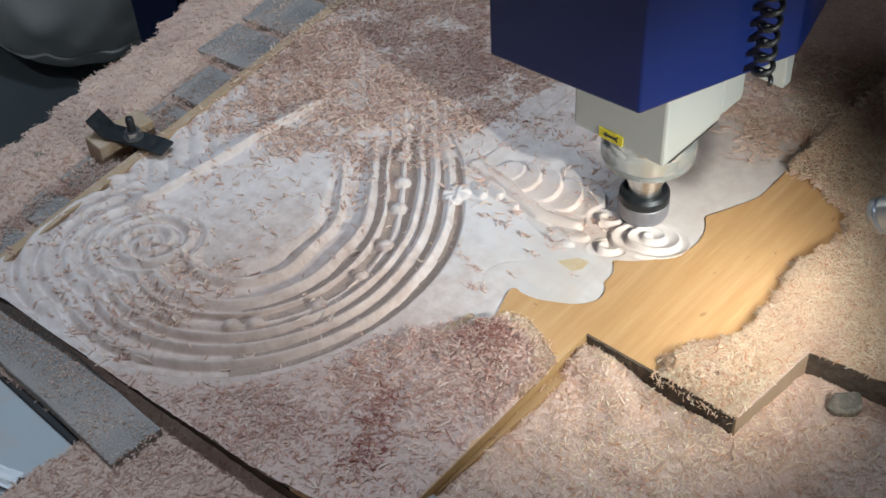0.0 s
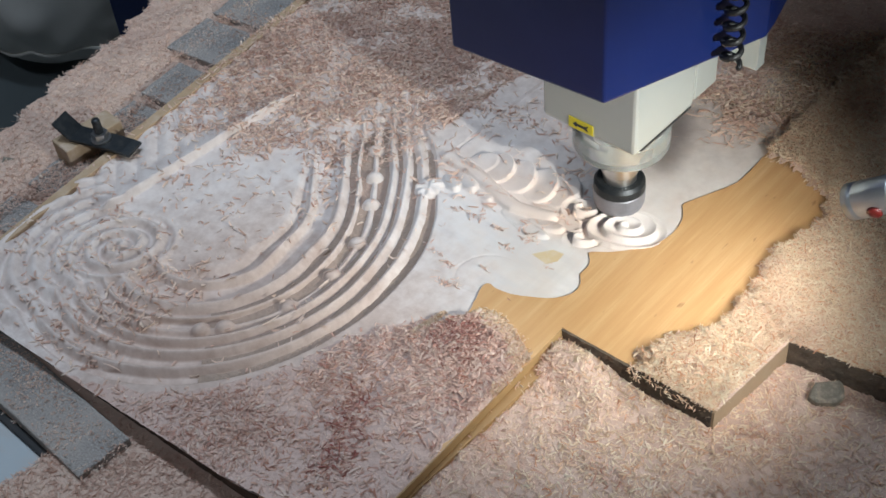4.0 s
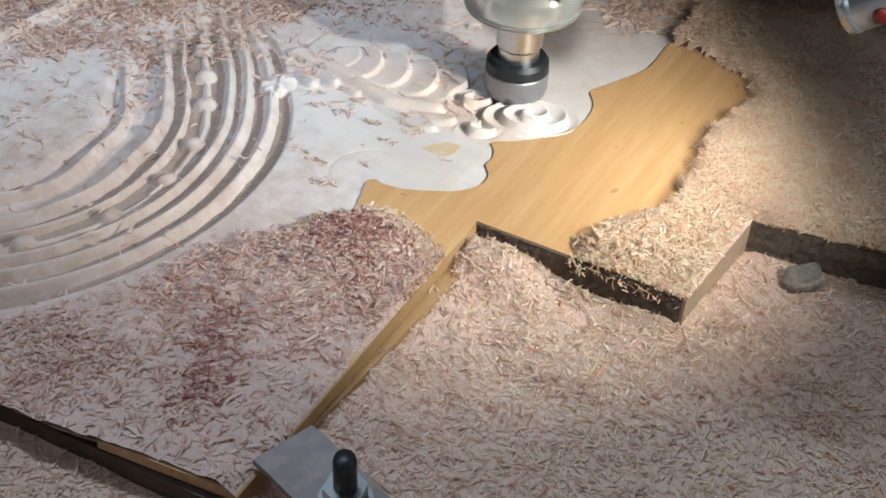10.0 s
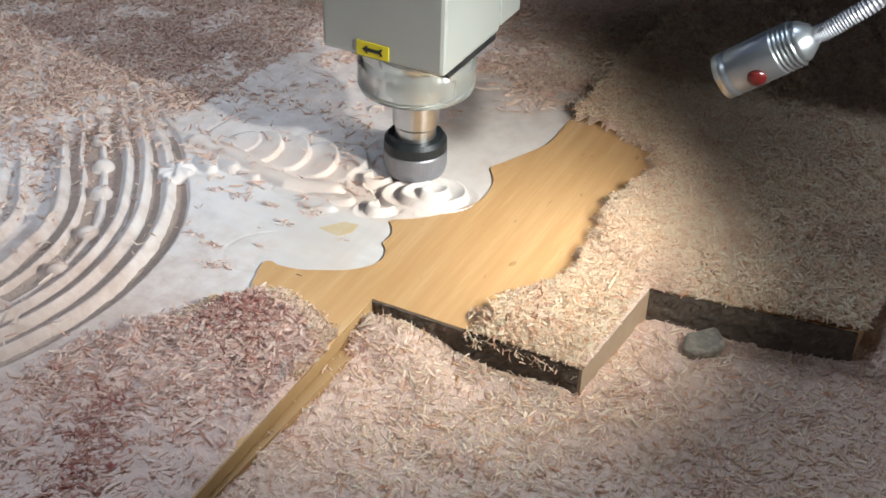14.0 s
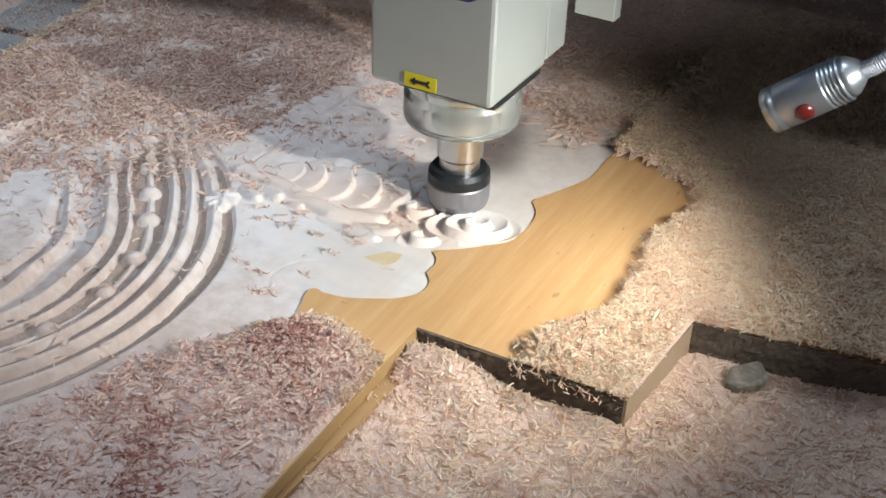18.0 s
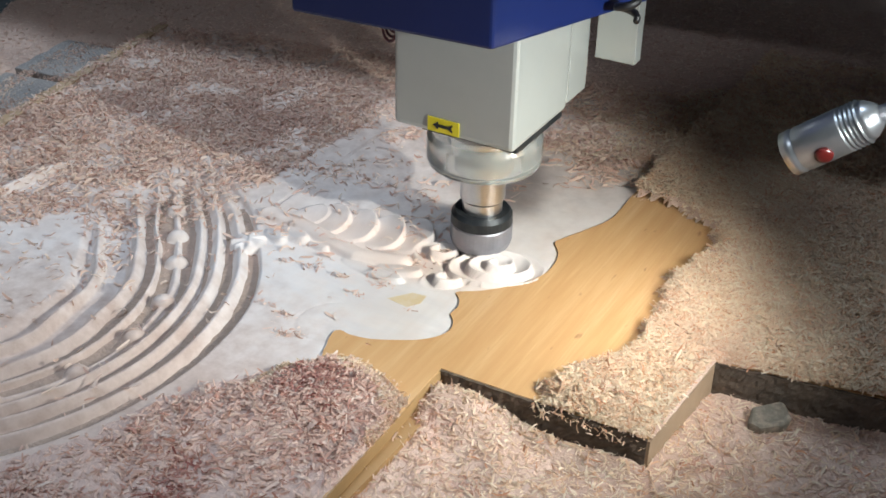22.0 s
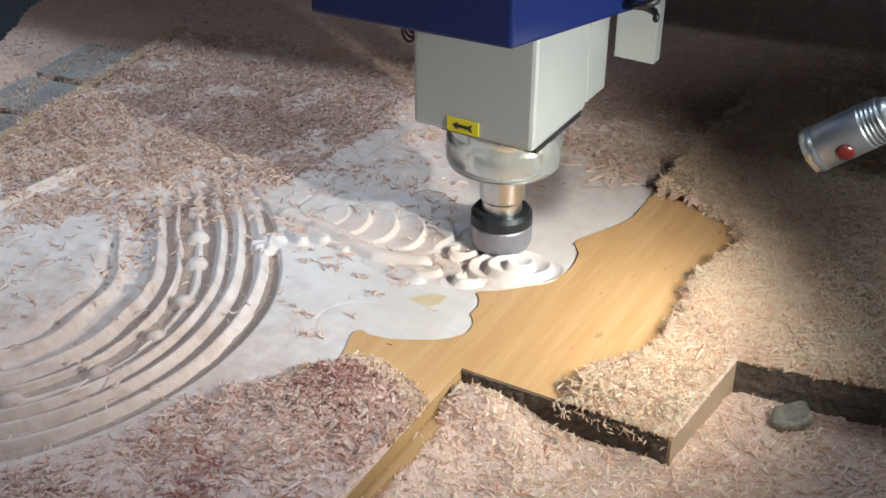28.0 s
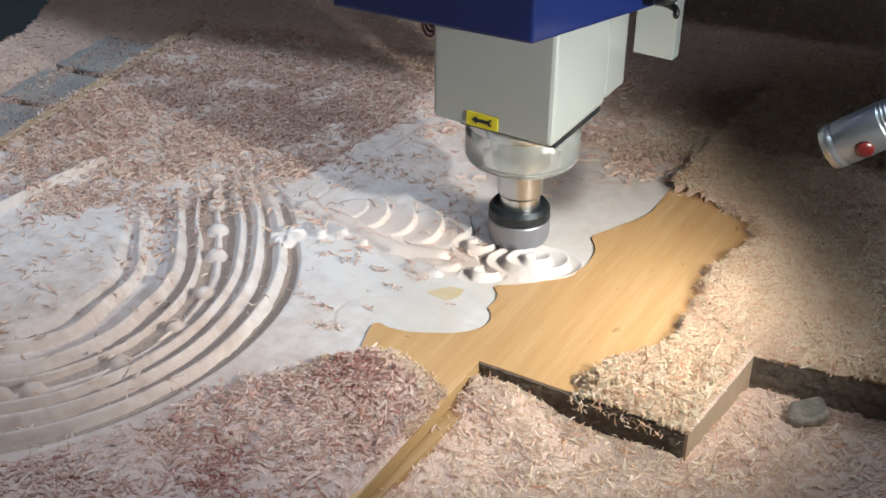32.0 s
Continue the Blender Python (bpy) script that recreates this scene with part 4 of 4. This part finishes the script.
# ---- felt pads, clamps and scraps on the bed ----
def felt_pad(x0, x1, y0, y1, turn=0.0):
    cx, cy = (x0 + x1) / 2, (y0 + y1) / 2
    a, b, c, d = x0 - cx, x1 - cx, y0 - cy, y1 - cy
    line = [(a + (b - a) * u, c) for u in np.linspace(0, 1, 7)] + [(b, c + (d - c) * u) for u in np.linspace(0.12, 1, 8)] + [(b + (a - b) * u, d) for u in np.linspace(0.15, 1, 7)] + [(a, d + (c - d) * u) for u in np.linspace(0.1, 0.9, 9)]
    line = [(p + 0.0035 * noise.noise(Vector((p * 60, q * 60, cx * 40 + cy * 90))), q + 0.002 * noise.noise(Vector((q * 60, p * 60, 5 + cy * 90)))) for p, q in line]
    bm = prism_bm(line, 0, 0.013 + 0.002 * math.sin(cy * 70), 0.0015)
    ob = mesh_object("felt_pad", bm, FELT)
    ob.matrix_world = pose(cx, cy, BED_Z, 0, 0, turn)
    return tagged(ob, "dusty grey felt pad beside the panel edge", "felt pad", "felt pads along the panel")


felt_pad(-0.52, -0.212, -0.349, -0.300, -1.0)
for y0, y1 in ((-0.30, -0.235), (-0.225, -0.175), (-0.165, -0.085), (-0.075, -0.006), (0.0, 0.068), (0.075, 0.147), (0.153, 0.232), (0.238, 0.33), (0.335, 0.45)):
    mx = -0.521 - 0.142 * (y0 + y1) / 2
    felt_pad(mx - (0.09 if y0 > 0.05 else 0.058), mx - 0.004, y0, y1 - 0.005, 8)


def clamp(name, m, label, outer=-0.078, plate=None, packed=True):
    base = tagged(empty(name), label, "clamp", "clamps on the panel edge")
    if packed:
        part("wood_block", box_bm(-0.075, -0.035, -0.045, 0.045, 0, 0.046, 0.002), BLOCKW, base, "pale wooden packing block")
    up, half = (0.0125, 0.0155) if packed else (0.0, 0.019)
    bm = bmesh.new()
    prof = [(outer, (0.058 if packed else 0.036) + up), (outer + 0.022, 0.0365 + up), (0.0, 0.037 + up), (0.03, 0.036 + up), (0.042, 0.034 + up)]
    rows = []
    for x, z in prof:
        rows.append([bm.verts.new((x, w, z + dz)) for w, dz in ((-half, 0), (half, 0), (half, 0.004), (-half, 0.004))])
    for a, b in zip(rows, rows[1:]):
        for i in range(4):
            bm.faces.new((a[i], a[(i + 1) % 4], b[(i + 1) % 4], b[i]))
    bm.faces.new(rows[0])
    bm.faces.new(list(reversed(rows[-1])))
    bmesh.ops.recalc_face_normals(bm, faces=bm.faces[:])
    if packed:  # the strap stands askew on its bolt
        bm.transform(pose(-0.012, 0, 0) @ pose(0, 0, 0, 0, 0, 22) @ pose(0.012, 0, 0))
    part("strap_plate", bm, plate or BLACK, base, "dusty grey steel strap" if plate else "bent black steel strap")
    bolt = part("bolt", turned_bm([(0, 0.0), (0.006, 0.0), (0.006, 0.072 + up), (0.005, 0.075 + up), (0, 0.075 + up)], 20, pose(-0.012, 0, 0)), BLACK, base, "black threaded bolt", True)
    bm = turned_bm([(0, 0.0437), (0.0115, 0.0437), (0.0115, 0.053), (0, 0.053)], 6, pose(-0.012, 0, up))
    part("hex_nut", bm, STEEL, base)
    part("washer", turned_bm([(0.004, 0.0395), (0.014, 0.0395), (0.014, 0.0417), (0.004, 0.0417)], 28, pose(-0.012, 0, up + 0.002)), STEEL, base)
    base.matrix_world = m @ Matrix.Scale(0.74 if packed else 1.0, 4)
    return base


x, y = scatter(70000, -0.90, -0.52, -0.34, 0.60, lambda x, y: (x < left_edge(y) - 0.004) * (x > left_edge(y) - np.where(y > 0.2, 0.108, 0.066)) * np.clip(0.62 + 0.9 * value_noise(x, y, 28, 71) + 0.8 * (left_edge(y) - np.where(y > 0.2, 0.085, 0.048) > x), 0.06, 0.9))
flakes("pad_shavings", (x, y), lambda x, y: np.full_like(x, BED_Z + 0.0135), CHIP, rng, label="shavings strewn over the felt pads")
x, y = scatter(16000, -0.53, -0.20, -0.345, -0.262, lambda x, y: (np.abs(y + 0.303 + 0.13 * (x + 0.36)) < 0.023) * np.clip(0.35 + 0.5 * value_noise(x, y, 30, 73), 0.05, 0.9))
flakes("pad_crumbs", (x, y), lambda x, y: np.full_like(x, BED_Z + 0.0140), CHIP, rng, size=(0.0015, 0.0045), label="fine crumbs of sawdust on the front felt pad")
clamp("edge_clamp", pose(-0.508, -0.094, BED_Z, 0, 0, -4), "black strap clamp with bolt on a wooden block")
clamp("edge_clamp", pose(0.052, -0.243, BED_Z, 0, 0, 162), "dusty strap clamp with bolt holding the panel corner", -0.034, DUSTY_STEEL, False)

bm = prism_bm([(-0.014, -0.006), (-0.006, -0.012), (0.009, -0.011), (0.015, -0.002), (0.012, 0.009), (-0.009, 0.011)], 0, 0.014, 0.003)
for v in bm.verts:
    v.co += 0.0035 * noise.noise_vector(v.co * 70)
    v.co.x *= 1.0 - 8.0 * max(0.0, v.co.z - 0.004)
scrap = tagged(mesh_object("steel_block", bm, BLOCKM), "small dusty grey steel block in the shavings", "steel block")
scrap.matrix_world = pose(0.199, 0.090, BED_Z + 0.0005, 8, -6, 30)
for i, (x, y, rz) in enumerate(((-0.589, -0.159, 40), (-0.616, -0.169, 100))):
    bm = box_bm(-0.014, 0.014, -0.006, 0.006, 0, 0.004, 0.001)
    ob = tagged(mesh_object("metal_scrap", bm, BLOCKM), "small bent metal scrap lying in sawdust", "metal scrap", "metal scraps")
    ob.matrix_world = pose(x, y, BED_Z + 0.012, 20, 15, rz)

bm = bmesh.new()
bmesh.ops.create_grid(bm, x_segments=8, y_segments=6, size=0.5)
for v in bm.verts:
    v.co = (v.co.x * 0.030 + 0.004 * noise.noise(v.co * 3), v.co.y * 0.018, 0.004 + 0.004 * noise.noise(v.co * 4 + Vector((9, 0, 0))))
made = bmesh.ops.extrude_face_region(bm, geom=bm.faces[:])
for v in made["geom"]:
    if isinstance(v, bmesh.types.BMVert):
        v.co.z += 0.0006
bmesh.ops.recalc_face_normals(bm, faces=bm.faces[:])
ob = tagged(mesh_object("paper_scrap", bm, material("white_paper", (0.78, 0.79, 0.80), 0.8)), "crumpled white paper scrap on the steel bed", "paper scrap")
ob.matrix_world = pose(-0.277, -0.414, BED_Z + 0.0004, 0, 0, 20)

# ---- spindle head ----
HX0, HY0 = -0.024, 0.141  # near corner of the spindle housing
AX, AY = HX0 - 0.049, HY0 + 0.050
HEAD_FIT = Matrix.Translation((-0.052, 0.152, 0)) @ Matrix.Diagonal((0.93, 0.93, 1.17, 1)) @ Matrix.Translation((-AX, -AY, 0))


def fitted(bm):
    bm.transform(HEAD_FIT)
    return bm


head = tagged(empty("router_head"), "cnc router head, blue cover and silver spindle over the panel", "router head")
part("housing", fitted(box_bm(HX0 - 0.103, HX0, HY0, HY0 + 0.094, 0.095, 0.42, 0.0034)), BODY, head, "square silver spindle housing")
part("mounting_plate", fitted(box_bm(HX0 - 0.103, HX0 - 0.001, HY0 + 0.0955, HY0 + 0.132, 0.0975, 0.42, 0.0016)), BODY, head)
part("base_plate", fitted(box_bm(HX0 - 0.090, HX0 - 0.006, HY0 + 0.020, HY0 + 0.10, 0.0865, 0.0945, 0.001)), BLACK, head)
part("guard_bracket", fitted(box_bm(HX0 + 0.004, HX0 + 0.038, HY0 + 0.1325, HY0 + 0.146, 0.120, 0.42, 0.001)), BODY, head)
part("dust_ring", fitted(turned_bm([(0.031, 0.066), (0.031, 0.0855), (0.0435, 0.0865), (0.0462, 0.082), (0.0464, 0.0675), (0.0450, 0.0645), (0.031, 0.0645), (0.031, 0.066)], 96, pose(AX, AY, 0))), ACRYL, head, "clear acrylic ring under the housing")
part("flange", fitted(turned_bm([(0, 0.0625), (0.024, 0.0625), (0.0245, 0.0875), (0, 0.0875)], 48, pose(AX, AY, 0))), STEEL, head)
part("shaft", fitted(turned_bm([(0, 0.024), (0.0165, 0.024), (0.0165, 0.036), (0.0185, 0.038), (0.0185, 0.062), (0, 0.062)], 48, pose(AX, AY, 0))), STEEL, head, "shiny steel spindle shaft")
part("collet_ring", fitted(turned_bm([(0.016, 0.0290), (0.0225, 0.0290), (0.0252, 0.0262), (0.0257, 0.0200), (0.016, 0.0200)], 48, pose(AX, AY, 0))), BLACK, head, "dark collet ring")
part("collet_nut", fitted(turned_bm([(0, 0.0194), (0.0250, 0.0196), (0.0257, 0.0186), (0.0257, 0.0080), (0.0240, 0.0035), (0.016, 0.002), (0, 0.002)], 48, pose(AX, AY, 0))), NUT, head, "grey steel collet nut")
part("cutter", fitted(turned_bm([(0, 0.002), (0.005, 0.002), (0.005, -0.0015), (0.003, -0.0035), (0, -0.0038)], 20, pose(AX, AY, 0))), STEEL, head)
BXC, BYC = HX0 + 0.013, HY0 - 0.066
part("cover", fitted(prism_bm([(BXC - 0.150, BYC - 0.012), (BXC, BYC), (BXC + 0.054, BYC + 0.152), (BXC + 0.050, BYC + 0.172), (BXC + 0.012, BYC + 0.318), (BXC - 0.195, BYC + 0.292), (BXC - 0.172, BYC + 0.18)], 0.180, 0.62, 0.002)), BLUE, head, "glossy dark blue enamelled cover")
sticker = part("sticker", fitted(box_bm(HX0 - 0.072, HX0 - 0.045, HY0 - 0.0012, HY0 - 0.0002, 0.0970, 0.1060)), YELLOW, head, "yellow rotation arrow sticker")
bm = prism_bm([(-0.010, 0), (-0.005, 0.003), (-0.005, 0.0012), (0.006, 0.0012), (0.009, 0.003), (0.010, 0.002), (0.008, 0), (0.010, -0.002), (0.009, -0.003), (0.006, -0.0012), (-0.005, -0.0012), (-0.005, -0.003)], 0, 0.0006)
bm.transform(pose(HX0 - 0.0585, HY0 - 0.0012, 0.1015, 90) @ Matrix.Scale(0.85, 4))
part("arrow", fitted(bm), INK, sticker, "black arrow")
pts = [(HX0 + 0.064 + 0.0075 * math.cos(a), HY0 + 0.036 + 0.0075 * math.sin(a), 0.180 + 0.0115 * a / (2 * math.pi)) for a in np.linspace(0, 2 * math.pi * 24, 24 * 14)]
hose = tagged(mesh_object("coiled_hose", fitted(tube_bm(pts, 0.0024, 8)), RUBBER, None, "", True), "black coiled air hose hanging beside the cover", "air hose")
pts = [(HX0 - 0.114 + 0.006 * math.cos(a), HY0 + 0.010 + 0.003 * a / 6, 0.150 + 0.009 * math.sin(a) + 0.002 * a / 6) for a in np.linspace(0, 2 * math.pi * 3, 50)] + [(HX0 - 0.112, HY0 + 0.022, 0.17), (HX0 - 0.108, HY0 + 0.028, 0.185)]
tagged(mesh_object("thin_cable", fitted(tube_bm(pts, 0.0010, 6)), material("dull_red_wire", (0.13, 0.035, 0.04), 0.5), None, "", True), "thin red wire curled beside the spindle housing", "cable")

gantry = tagged(empty("gantry"), "blue machine gantry beam crossing above the table", "gantry")
# Unseen beam, sized and placed to cast the shadow over the far end.
part("beam", box_bm(-1.20, 1.65, 0.345, 0.85, 0.40, 0.55, 0.008), BLUE, gantry)
# Unseen box added to block ceiling light between cover and beam.
part("light_blocker", box_bm(-0.14, 0.34, 0.302, 0.3445, 0.37, 0.68, 0.004), BLUE, gantry)
for x0, x1 in ((-1.145, -1.035), (1.45, 1.65)):
    upright = part("upright", box_bm(x0, x1, 0.44, 0.555, -0.85, 0.3985, 0.004), BLUE, gantry)
    part("bolt", turned_bm([(0, 0), (0.008, 0), (0.008, 0.006), (0, 0.006)], 6, pose(x1 if x0 < 0 else x0, 0.525, -0.34, 0, 90 if x0 < 0 else -90)), STEEL, upright)


# turned so that the edge of its cast shadow fits the camera's view
gantry.matrix_world = Matrix.Translation((0, 0.39, 0)) @ pose(0, 0, 0, 0, 0, 9.6) @ Matrix.Translation((0, -0.345, 0))

# ---- gooseneck lamps ----
def gooseneck_lamp(m, neck, label):
    lamp = tagged(empty("gooseneck_lamp"), label, "lamp", "gooseneck lamps on the head")
    R = 0.0175
    body = [(0, 0.001), (0.0155, 0.001), (R, 0.0), (R, 0.008), (R - 0.0006, 0.009), (R - 0.0006, 0.0105), (R, 0.0115), (R, 0.046)]
    z = 0.046
    for k in range(5):
        body += [(R, z + 0.0008), (R - 0.0012 - 0.0004 * k, z + 0.0014), (R - 0.0012 - 0.0004 * k, z + 0.0026), (R - 0.0004 * (k + 1), z + 0.0032)]
        z += 0.0034
    body += [(0.0145, z + 0.003), (0.009, z + 0.010), (0.006, z + 0.012), (0, z + 0.012)]
    shell = part("lamp_head", turned_bm(body, 48), ALU, lamp, "ribbed aluminium lamp head", True)
    part("lens", turned_bm([(0, -0.0006), (0.0148, -0.0006), (0.0148, 0.0006), (0, 0.0006)], 32), GLASS, lamp)
    bm = turned_bm([(0, 0), (0.0072, 0), (0.0068, 0.0022), (0.004, 0.0034), (0, 0.0037)], 28, Matrix.Translation((0.0, -R + 0.0008, 0.028)) @ pose(0, 0, 0, 90))
    part("switch_button", bm, RED, lamp, "red push button", True)
    m = m @ Matrix.Scale(0.80, 4)
    lamp.matrix_world = m
    inv = m.inverted()
    pts = [inv @ Vector(p) for p in neck]
    # smooth the neck into a flexible tube
    fine = []
    start = Vector((0, 0, z + 0.008))
    ctrl = [start, start + Vector((0, 0, 0.022))] + pts
    for i in range(len(ctrl) - 1):
        p0, p1, p2, p3 = ctrl[max(i - 1, 0)], ctrl[i], ctrl[i + 1], ctrl[min(i + 2, len(ctrl) - 1)]
        for u in np.linspace(0, 1, 36, endpoint=False):
            fine.append(0.5 * (2 * p1 + (p2 - p0) * u + (2 * p0 - 5 * p1 + 4 * p2 - p3) * u * u + (3 * p1 - p0 - 3 * p2 + p3) * u ** 3))
    fine.append(ctrl[-1])
    bm = tube_bm(fine, 0.0066, 12)
    bm.verts.ensure_lookup_table()
    for i, centre in enumerate(fine):  # rolled ribs of the flexible tube
        if i % 2:
            for v in bm.verts[12 * i:12 * i + 12]:
                v.co = centre + (v.co - centre) * 0.84
    part("neck", bm, NUT, lamp, "flexible ribbed steel neck")
    return lamp


def lamp_pose(front, back, roll=0):
    d = (Vector(back) - Vector(front)).normalized()
    up = Vector((0, 0, 1)).cross(d).normalized()  # level axis, at right angles to the lamp
    over = d.cross(up)
    m = Matrix((up, over, d)).transposed().to_4x4()
    return Matrix.Translation(front) @ m @ pose(0, 0, 0, 0, 0, roll)


gooseneck_lamp(lamp_pose(LAMP_FRONT, LAMP_FRONT - LAMP_AXIS, -68), [(0.265, 0.135, 0.235), (0.315, 0.19, 0.305), (0.335, 0.30, 0.40), (0.3155, 0.443, 0.45)], "lit aluminium gooseneck lamp with red button beside the spindle")

# Unseen lamp body added round the light that the spindle's shadow points to.
gooseneck_lamp(lamp_pose(SECOND_FRONT, SECOND_FRONT - SECOND_AXIS, -68), [(0.68, -0.02, 0.50), (0.70, 0.25, 0.58), (0.542, 0.4815, 0.48)], "assumed second aluminium gooseneck lamp, out of view, lighting the carving")

# ---- beside the machine ----
def sack_point(p):
    q = Vector((math.copysign(abs(p.x) ** 0.8, p.x) * 0.42, math.copysign(abs(p.y) ** 0.8, p.y) * 0.42, math.copysign(abs(p.z) ** 0.55, p.z) * 0.45))
    return q + 0.03 * noise.noise_vector(p * 2.2) + 0.012 * noise.noise_vector(p * 6) + 0.006 * noise.noise_vector(Vector((p.x * 5, p.y * 5, p.z * 16)))


bag = tagged(empty("sawdust_sack"), "full off-white woven sack standing on the floor", "sack")
bm = bmesh.new()
bmesh.ops.create_uvsphere(bm, u_segments=72, v_segments=48, radius=1.0)
for v in bm.verts:
    v.co = sack_point(v.co.copy())
part("bag", bm, SACK, bag, "", True)
ring = [sack_point(Vector((math.cos(a) * 0.8, math.sin(a) * 0.8, -0.6))) * 1.008 for a in np.linspace(0, 2 * math.pi, 90)]
part("bottom_seam", tube_bm(ring, 0.005, 6), SACK, bag, "stitched seam", True)
ring = [sack_point(Vector((math.cos(a) * 0.16, math.sin(a) * 0.16, 0.987))) * 1.01 for a in np.linspace(0, 2 * math.pi, 40)]
part("tie_cord", tube_bm(ring, 0.008, 6), SACK, bag, "twisted tie cord", True)
bag.matrix_world = pose(-1.99, 0.66, -0.45) @ Matrix.Diagonal((0.71, 0.71, 0.92, 1))
